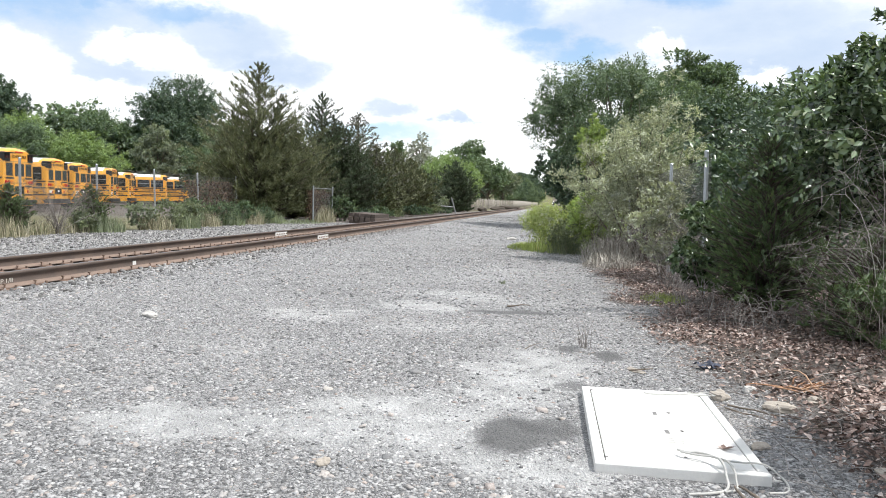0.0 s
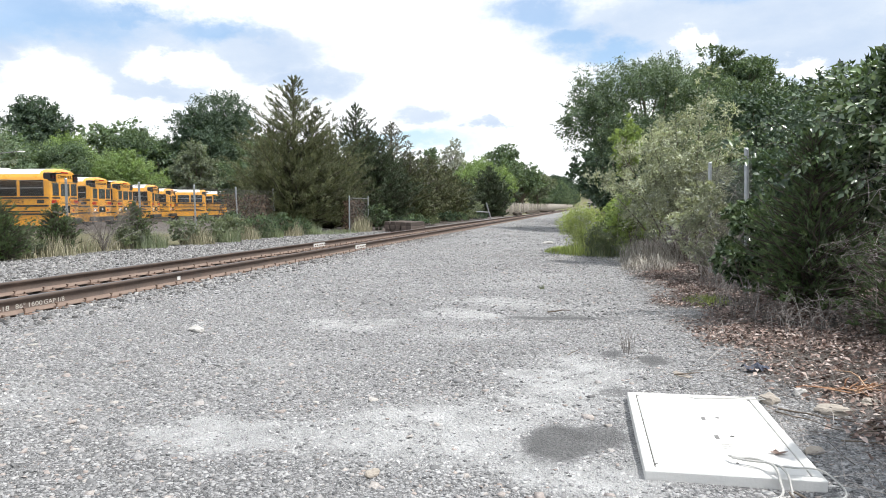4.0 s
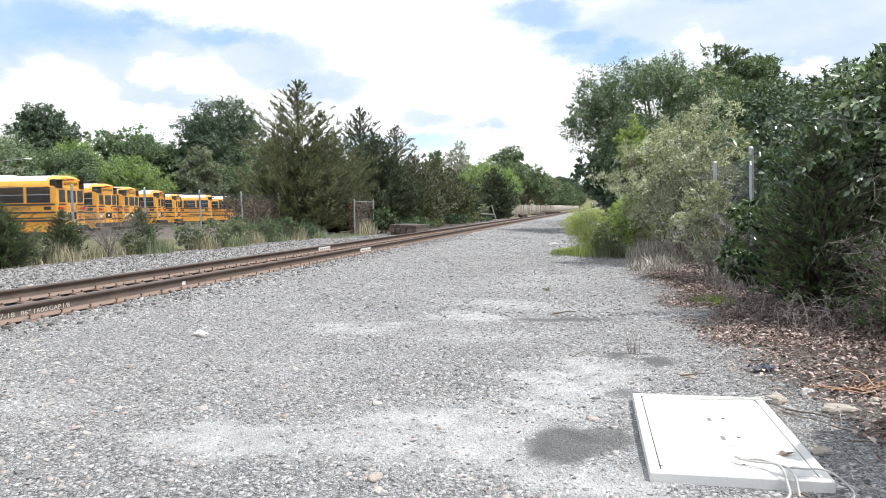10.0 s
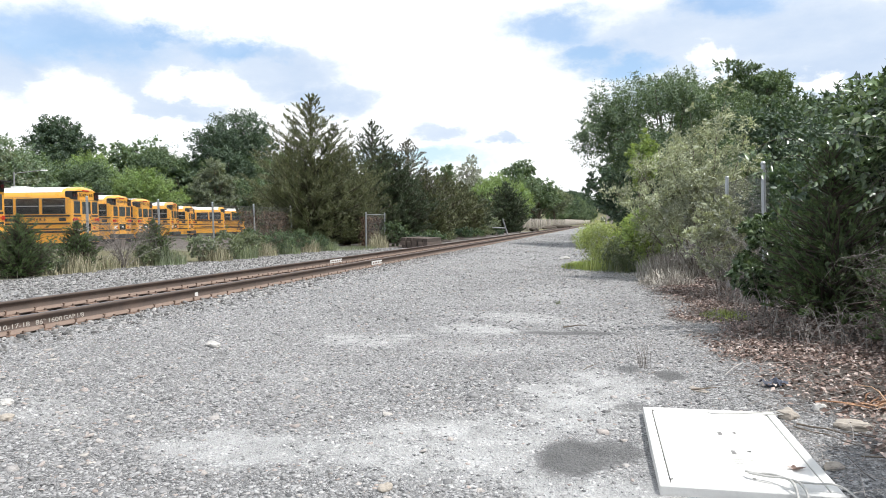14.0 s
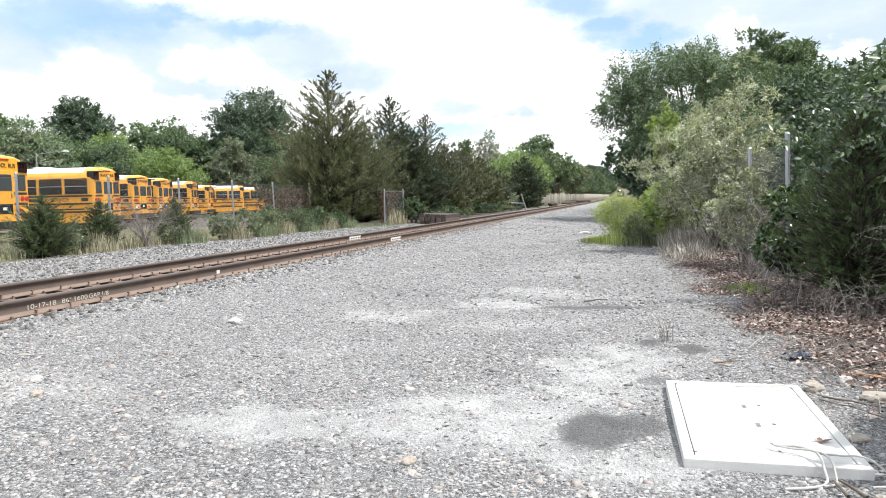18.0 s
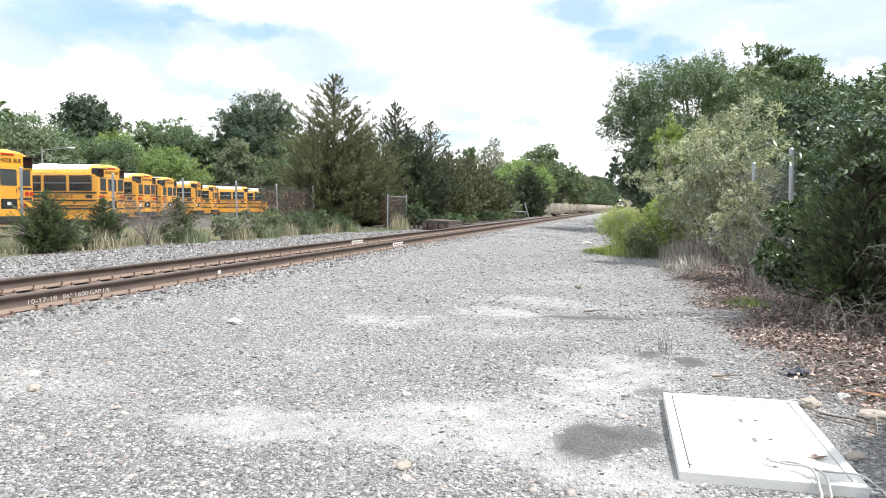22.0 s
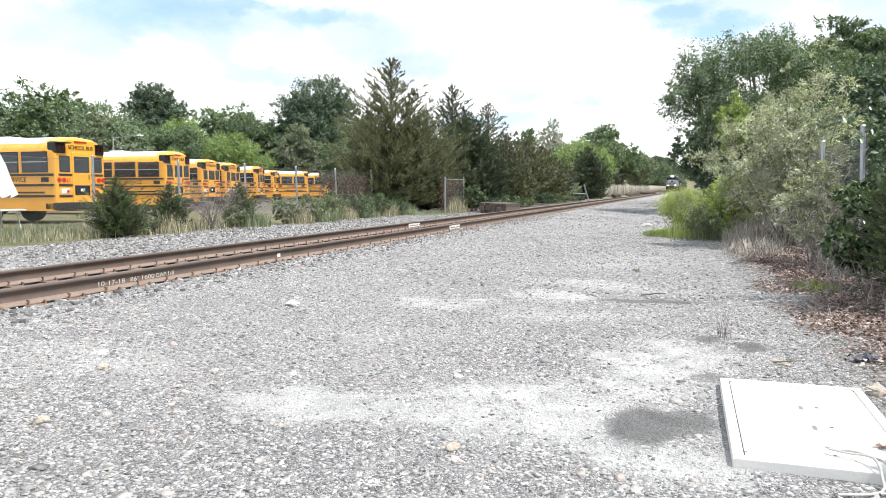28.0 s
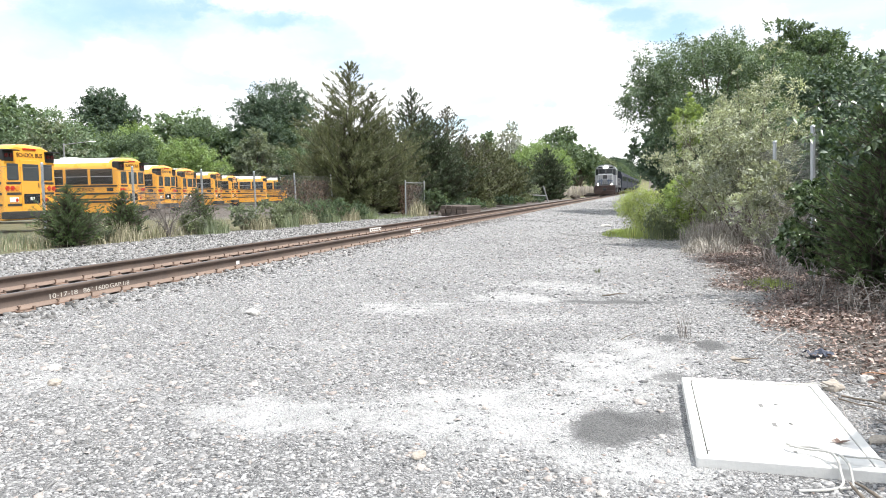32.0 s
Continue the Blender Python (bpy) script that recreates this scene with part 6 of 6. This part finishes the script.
for n, (x, y, h, r, mt) in enumerate([(-13.0, 21.3, 1.0, 0.65, M_PALE), (-12.9, 22.9, 1.1, 0.7, M_GRASS), (-13.0, 24.6, 1.0, 0.7, M_GRASS), (-12.8, 26.2, 1.0, 0.7, M_OAK), (-12.6, 27.8, 1.0, 0.7, M_OAK),
                                      (-13.3, 19.0, 0.7, 0.5, M_GRASS), (-13.6, 15.4, 0.6, 0.5, M_PALE), (-12.4, 29.4, 0.8, 0.6, M_OAK), (-13.4, 25.4, 1.1, 0.6, M_OAK)]):
    tree("weed_bush", x, y, h, r, 4600, 0.06, mt, 130 + n, "leafy roadside weed bush beside the ballast", "weeds", low=0.02, stems=6, trunk_r=0.006, lobes=40, lobe=0.3, aspect=0.45)
    tuft(x + 0.25, y + 0.5, 0.55, 0.65, 520, M_DRY if n % 2 == 0 else M_GRASS, 150 + n, "tall dry roadside grass" if n % 2 == 0 else "tall green roadside grass", ry=0.6, width=0.014, lean=0.4)
tuft(-14.6, 17.0, 1.6, 0.4, 4200, M_DRY, 161, "straw-coloured grass along the fence", ry=5.5, width=0.016)
tuft(-15.5, 14.0, 2.0, 0.4, 3000, M_GRASS, 162, "green and straw grass behind the fence", ry=6.0, width=0.016)
tuft(-11.0, 33.6, 0.5, 0.9, 420, M_DRY, 163, "pale dry grass plumes at the fence", ry=0.8, width=0.02)
tuft(-11.4, 31.5, 0.9, 0.25, 600, M_GRASS, 164, "low green weeds at the fence", ry=2.2, width=0.018)
for n, (y, h) in enumerate(((38.5, 0.5), (42.0, 0.7), (46.5, 0.6), (51.0, 0.8), (56.0, 0.7), (61.0, 0.8), (66.0, 0.5))):
    tree("weed_bush", -10.3 - 0.15 * (n % 3), y, h + 0.1, 1.3, 2600, 0.12, (M_OAK_DARK, M_OAK, M_GRASS)[n % 3], 190 + n, "low green growth under the cedars beside the track", "weeds", low=0.02, stems=5, trunk_r=0.008, lobes=44, lobe=0.3)
tree("weed_bush", -10.9, 36.0, 1.3, 0.9, 3000, 0.1, M_OAK, 165, "leafy green shrub beside the tie stack", "shrub", low=0.02, stems=5, trunk_r=0.01)


# ---------------------------------------------------------------- things beside the line


def tie_stack():
    g = np.random.default_rng(171)
    for y in (35.6,):
        st = tagged(new("tie_stack"), "stack of old weathered railway ties beside the track", "tie stack")
        st.matrix_basis = pose(-9.35, y, float(ground_z(-9.35, y)) - 0.04, 0, 3, -3)
        for k in range(3):
            for i in range(5):
                t = part("tie", boxes((-0.115, 0.115, -1.27, 1.27, 0, 0.175), bevel=0.01), M_TIE, st)
                t.matrix_basis = pose(-0.54 + 0.27 * i + g.normal(0, 0.015), g.normal(0, 0.04), 0.18 * k, 0, 0, g.normal(0, 1.2))


tie_stack()


def broken_gate():
    p = tagged(new("broken_gate"), "leaning pale post with a cross rail beside the track", "post")
    part("post", rod(bmesh.new(), (-9.85, 70.6, 0.0), (-10.35, 70.4, 1.75), 0.07), M_POLEWOOD, p)
    part("cross_rail", rod(bmesh.new(), (-10.15, 70.5, 0.85), (-11.1, 67.2, 0.95), 0.05), M_POLEWOOD, p)


broken_gate()


def board_fence():
    f = tagged(new("board_fence"), "weathered grey wooden board fence along the line", "fence")
    g = np.random.default_rng(181)
    quads = np.array([[0, 2, 3, 1], [4, 5, 7, 6], [0, 1, 5, 4], [2, 6, 7, 3], [0, 4, 6, 2], [1, 3, 7, 5]])
    me = raw_mesh("board", np.array([[x, y, z] for z in (0, 1) for y in (-0.17, 0.17) for x in (-0.012, 0.012)]), quads, M_FENCEWOOD)
    y = 88.0
    while y < 182:
        x = -11.2 - 0.25 * math.sin((y - 88) * 0.03)
        b = part("board", me, None, f)
        b.location, b.scale = (x + g.normal(0, 0.01), y, 0.0), (1, 1, 1.85 + g.normal(0, 0.06))
        b.rotation_euler = (g.normal(0, 0.015), g.normal(0, 0.02), 0)
        y += 0.36
    V, F = [], []
    cube = np.array([[x, yy, z] for z in (-0.1, 2.0) for yy in (-0.17, 0.17) for x in (-0.012, 0.012)])
    for i in range(600):
        V.append(cube + [-11.6, 186 + 0.36 * i, g.normal(0, 0.05)])
        F.append(quads + 8 * i)
    tagged(part("far_boards", raw_mesh("far_boards", np.concatenate(V), np.concatenate(F), M_FENCEWOOD), None, f), kind="stuff")
    for x, y, s in ((-9.7, 93, 1.1), (-9.8, 118, 1.8), (-9.9, 140, 2.0)):
        rock(x, y, 1.0, s * 2.6, 0.8, int(y), M_BARK_DARK, "dark heap of spoil beside the track")


board_fence()


def street_lamp(x, y, h, hx, hy):
    l = tagged(new("street_lamp"), "tall grey street lamp behind the bus lot", "street lamp")
    l.location = (x, y, 0.2)
    part("pole", rod(bmesh.new(), (0, 0, 0), (0, 0, h), 0.1, 0.06, 12), M_POLEWOOD, l)
    d = Vector((hx - x, hy - y, 0))
    part("arm", rod(bmesh.new(), (0, 0, h - 0.15), (d.x * 0.85, d.y * 0.85, h + 0.15), 0.035, 0.03, 8), M_POLEWOOD, l)
    bm = bmesh.new()
    bmesh.ops.create_uvsphere(bm, u_segments=16, v_segments=8, radius=0.22)
    for v in bm.verts:
        v.co = Vector((v.co.x * 1.5, v.co.y * 0.6, v.co.z * (0.4 if v.co.z > 0 else 0.22)))
    hd = part("lamp_head", bm, M_WHITELENS, l, "pale cobra-head lamp")
    hd.matrix_basis = pose(d.x, d.y, h + 0.15, 0, 0, math.degrees(math.atan2(d.y, d.x)))


street_lamp(-47.4, 37.4, 8.2, -45.3, 39.3)
street_lamp(-51.5, 54.6, 6.2, -49.7, 56.1)


def patio_set():
    u = tagged(new("patio_umbrella"), "closed white patio umbrella standing through a round table", "umbrella")
    u.location = (-16.95, 14.0, 0.24)
    part("pole", rod(bmesh.new(), (0, 0, 0), (0, 0, 2.25), 0.02), M_GALV, u)
    bm = bmesh.new()
    rings, seg = [], 32
    for z, r in ((2.2, 0.02), (2.1, 0.07), (1.8, 0.17), (1.4, 0.26), (1.1, 0.34), (1.02, 0.37)):
        rings.append([bm.verts.new(((r * (1 + 0.22 * math.cos(8 * a))) * math.cos(a), (r * (1 + 0.22 * math.cos(8 * a))) * math.sin(a), z + (0.05 * math.cos(8 * a) if z < 1.2 else 0)))
                      for a in (2 * math.pi * i / seg for i in range(seg))])
    for a, b in zip(rings, rings[1:]):
        for i in range(seg):
            bm.faces.new((a[i], b[i], b[(i + 1) % seg], a[(i + 1) % seg]))
    bm.faces.new(rings[0])
    part("canopy", bm, M_CANVAS, u, "white folded canvas")
    t = tagged(new("patio_table"), "round white patio table on thin legs", "table")
    t.location = (-16.95, 14.0, 0.24)
    bm = bmesh.new()
    bmesh.ops.create_cone(bm, cap_ends=True, segments=40, radius1=0.6, radius2=0.6, depth=0.035, matrix=Matrix.Translation((0, 0, 0.66)))
    bmesh.ops.bevel(bm, geom=[e for e in bm.edges if len(e.link_faces) == 2 and abs(e.verts[0].co.z - e.verts[1].co.z) < 0.001], offset=0.01, segments=2, affect="EDGES")
    part("tabletop", bm, M_TABLE, t)
    for k in range(4):
        a = math.pi / 4 + k * math.pi / 2
        part("leg", rod(bmesh.new(), (0.5 * math.cos(a), 0.5 * math.sin(a), 0), (0.38 * math.cos(a), 0.38 * math.sin(a), 0.65), 0.016), M_TABLE, t)


patio_set()

# ---------------------------------------------------------------- the train


def wheelset(parent, y, gauge=0.75, r=0.5):
    for s in (-1, 1):
        w = part("wheel", rod(bmesh.new(), (s * (gauge - 0.06), y, r), (s * (gauge + 0.06), y, r), r, seg=24), M_PLATE, parent)


def bogie(thing, y, axles):
    b = part("bogie", boxes((-1.05, -0.92, y - 1.7, y + 1.7, 0.35, 0.75), (0.92, 1.05, y - 1.7, y + 1.7, 0.35, 0.75), (-1.0, 1.0, y - 0.2, y + 0.2, 0.4, 0.8), bevel=0.03), M_BLACK, thing, "black wheel truck")
    for a in axles:
        wheelset(b, y + a)
    return b


def build_locomotive():
    """A diesel locomotive, its nose at y = 0 facing -y, its wheels on z = 0."""
    l = tagged(new("locomotive"), "grey and white diesel locomotive with lit headlights", "locomotive")
    part("frame", boxes((-1.5, 1.5, 0.35, 19.0, 1.15, 1.5), bevel=0.03), M_LOCO_DARK, l)
    part("pilot", boxes((-1.5, 1.5, 0.1, 0.45, 0.2, 1.45), (-1.2, 1.2, 0.0, 0.2, 0.15, 0.7), bevel=0.05), M_LOCO_RED, l, "dark red pilot plate")
    part("coupler", boxes((-0.16, 0.16, -0.55, 0.2, 0.72, 1.0), (-0.24, 0.24, -0.75, -0.5, 0.7, 1.05), bevel=0.04), M_BLACK, l)
    nose = part("nose", boxes((-1.1, 1.1, 0.75, 2.6, 1.5, 3.15), bevel=0.12), M_LOCO, l, "pale grey short hood")
    part("nose_door", boxes((-0.35, 0.35, 0.715, 0.78, 1.6, 2.9), bevel=0.03), M_LOCO, nose)
    for x in (-0.75, 0.75):
        part("grab_rail", rod(bmesh.new(), (x, 0.7, 1.6), (x, 0.7, 2.9), 0.03), M_LOCO_DARK, nose)
        part("stripe", boxes((x * 0.72 - 0.06, x * 0.72 + 0.06, 0.735, 0.76, 1.6, 2.4), bevel=0.005), M_LOCO_BLUE, nose, "blue paint stripe")
    part("emblem", boxes((-0.32, 0.32, 0.7, 0.74, 2.45, 3.0), bevel=0.03), M_LOCO_DARK, nose, "dark emblem panel")
    bm = bmesh.new()
    prof = [(-1.52, 1.5), (-1.52, 3.75), (-1.3, 4.2), (-0.8, 4.5), (0, 4.62), (0.8, 4.5), (1.3, 4.2), (1.52, 3.75), (1.52, 1.5)]
    a, b = [bm.verts.new((x, 2.3, z)) for x, z in prof], [bm.verts.new((x, 5.2, z)) for x, z in prof]
    for i in range(len(prof)):
        j = (i + 1) % len(prof)
        bm.faces.new((a[i], a[j], b[j], b[i]))
    bm.faces.new(a), bm.faces.new(list(reversed(b)))
    bmesh.ops.recalc_face_normals(bm, faces=bm.faces)
    cab = part("cab", bm, M_LOCO, l, "grey cab with an arched roof")
    part("window_mask", boxes((-1.46, 1.46, 2.285, 2.32, 3.0, 3.95), bevel=0.01), M_LOCO_DARK, cab, "black band round the cab windows")
    part("nose_band", boxes((-1.12, 1.12, 0.738, 0.76, 2.05, 2.2)), M_LOCO_BLUE, nose)
    for x in (-0.28, 0.0, 0.28):
        part("nose_stripe", boxes((x - 0.05, x + 0.05, 0.7, 0.725, 1.62, 2.3)), M_LOCO_DARK, nose)
    for x0, x1 in ((-0.95, -0.08), (0.08, 0.95)):
        part("windshield", boxes((x0, x1, 2.27, 2.33, 3.3, 3.85), bevel=0.03), M_BUSGLASS, cab)
    for s in (-1, 1):
        part("corner_window", boxes((s * 1.25 - 0.17, s * 1.25 + 0.17, 2.27, 2.33, 3.0, 3.8), bevel=0.03), M_BUSGLASS, cab)
        part("side_window", boxes((s * 1.52 - 0.02, s * 1.52 + 0.02, 3.0, 4.5, 3.0, 3.75), bevel=0.015), M_BUSGLASS, cab)
        part("number_board", boxes((s * 0.78 - 0.3, s * 0.78 + 0.3, 2.2, 2.34, 4.02, 4.24), bevel=0.02), M_BLACK, cab)
        part("ditch_light", rod(bmesh.new(), (s * 0.98, 0.24, 1.62), (s * 0.98, 0.12, 1.62), 0.12, seg=18), M_LAMP_ON, l, "lit round ditch light")
        part("lamp_box", boxes((s * 0.98 - 0.22, s * 0.98 + 0.22, 0.2, 0.5, 1.42, 1.84), bevel=0.04), M_LOCO_DARK, l)
        # handrails round the front platform
        bm = bmesh.new()
        for x in (s * 1.42, s * 0.9, s * 0.45):
            rod(bm, (x, 0.4, 1.5), (x, 0.4, 2.6), 0.025, seg=6)
        rod(bm, (s * 0.4, 0.4, 2.6), (s * 1.42, 0.4, 2.6), 0.025, seg=6)
        rod(bm, (s * 1.45, 5.4, 2.6), (s * 1.45, 18.5, 2.6), 0.022, seg=6)
        for k in range(8):
            rod(bm, (s * 1.45, 5.6 + k * 1.8, 1.5), (s * 1.45, 5.6 + k * 1.8, 2.6), 0.022, seg=6)
        part("handrail", bm, M_LOCO, l)
        part("step", boxes((s * 1.45 - 0.15, s * 1.45 + 0.15, 0.45, 0.95, 0.45, 1.15), bevel=0.03), M_LOCO_DARK, l)
    for s in (-1, 1):
        part("headlight", rod(bmesh.new(), (s * 0.14, 2.3, 4.18), (s * 0.14, 2.16, 4.18), 0.13, seg=18), M_LAMP_ON, cab, "lit headlight")
    part("long_hood", boxes((-0.95, 0.95, 5.2, 18.4, 1.5, 4.35), bevel=0.12), M_LOCO_DARK, l)
    for y in (7.5, 10.0, 15.0):
        part("roof_fan", rod(bmesh.new(), (0, y, 4.3), (0, y, 4.52), 0.6, seg=24), M_LOCO_DARK, l)
    part("fuel_tank", boxes((-1.35, 1.35, 7.3, 12.2, 0.35, 1.2), bevel=0.12), M_BLACK, l)
    bogie(l, 3.4, (-1.35, 1.35)), bogie(l, 15.6, (-1.35, 1.35))
    return l


def build_coach():
    """A passenger coach from y = 0 to y = 25.5, its wheels on z = 0."""
    c = tagged(new("passenger_coach"), "dull steel passenger coach with a dark window band", "railway coach", "coaches of the train")
    prof = [(-1.5, 1.0), (-1.56, 1.4), (-1.56, 3.3), (-1.35, 3.85), (-0.7, 4.15), (0, 4.22), (0.7, 4.15), (1.35, 3.85), (1.56, 3.3), (1.56, 1.4), (1.5, 1.0)]
    bm = bmesh.new()
    a, b = [bm.verts.new((x, 0.4, z)) for x, z in prof], [bm.verts.new((x, 25.1, z)) for x, z in prof]
    for i in range(len(prof)):
        j = (i + 1) % len(prof)
        bm.faces.new((a[i], a[j], b[j], b[i]))
    bm.faces.new(a), bm.faces.new(list(reversed(b)))
    bmesh.ops.recalc_face_normals(bm, faces=bm.faces)
    part("body", bm, M_COACH, c)
    part("gangway", boxes((-0.6, 0.6, 0.0, 0.5, 1.1, 3.4), (-0.6, 0.6, 25.0, 25.5, 1.1, 3.4), bevel=0.04), M_BLACK, c)
    me = bpy.data.meshes.new("window")
    bm = boxes((-0.02, 0.02, -0.65, 0.65, 2.35, 3.15), bevel=0.015)
    bm.to_mesh(me), bm.free()
    me.materials.append(M_BUSGLASS)
    for k in range(12):
        for s in (-1, 1):
            w = part("window", me, None, c)
            w.location = (s * 1.56, 3.2 + k * 1.73, 0)
    part("underframe", boxes((-1.2, 1.2, 5.5, 20.0, 0.45, 1.0), bevel=0.05), M_BLACK, c)
    bogie(c, 3.8, (-1.25, 1.25)), bogie(c, 21.7, (-1.25, 1.25))
    return c


def motions():
    """The train comes down the line towards the camera at an even pace."""
    x, z = (RAIL_X[0] + RAIL_X[1]) / 2, RAIL_TOP
    loco = build_locomotive()
    cars = [build_coach()]
    cars += [copy_thing(cars[0], pose(0, 0, 0)) for _ in range(4)]
    times = [float(t) for t in range(0, 33)]
    for thing, back in [(loco, 0.0)] + [(c, 19.6 + 26.0 * n) for n, c in enumerate(cars)]:
        walk(thing, [(t, pose(x, 110.0 + 25.5 * (32.0 - t) + back, z)) for t in times])


motions()
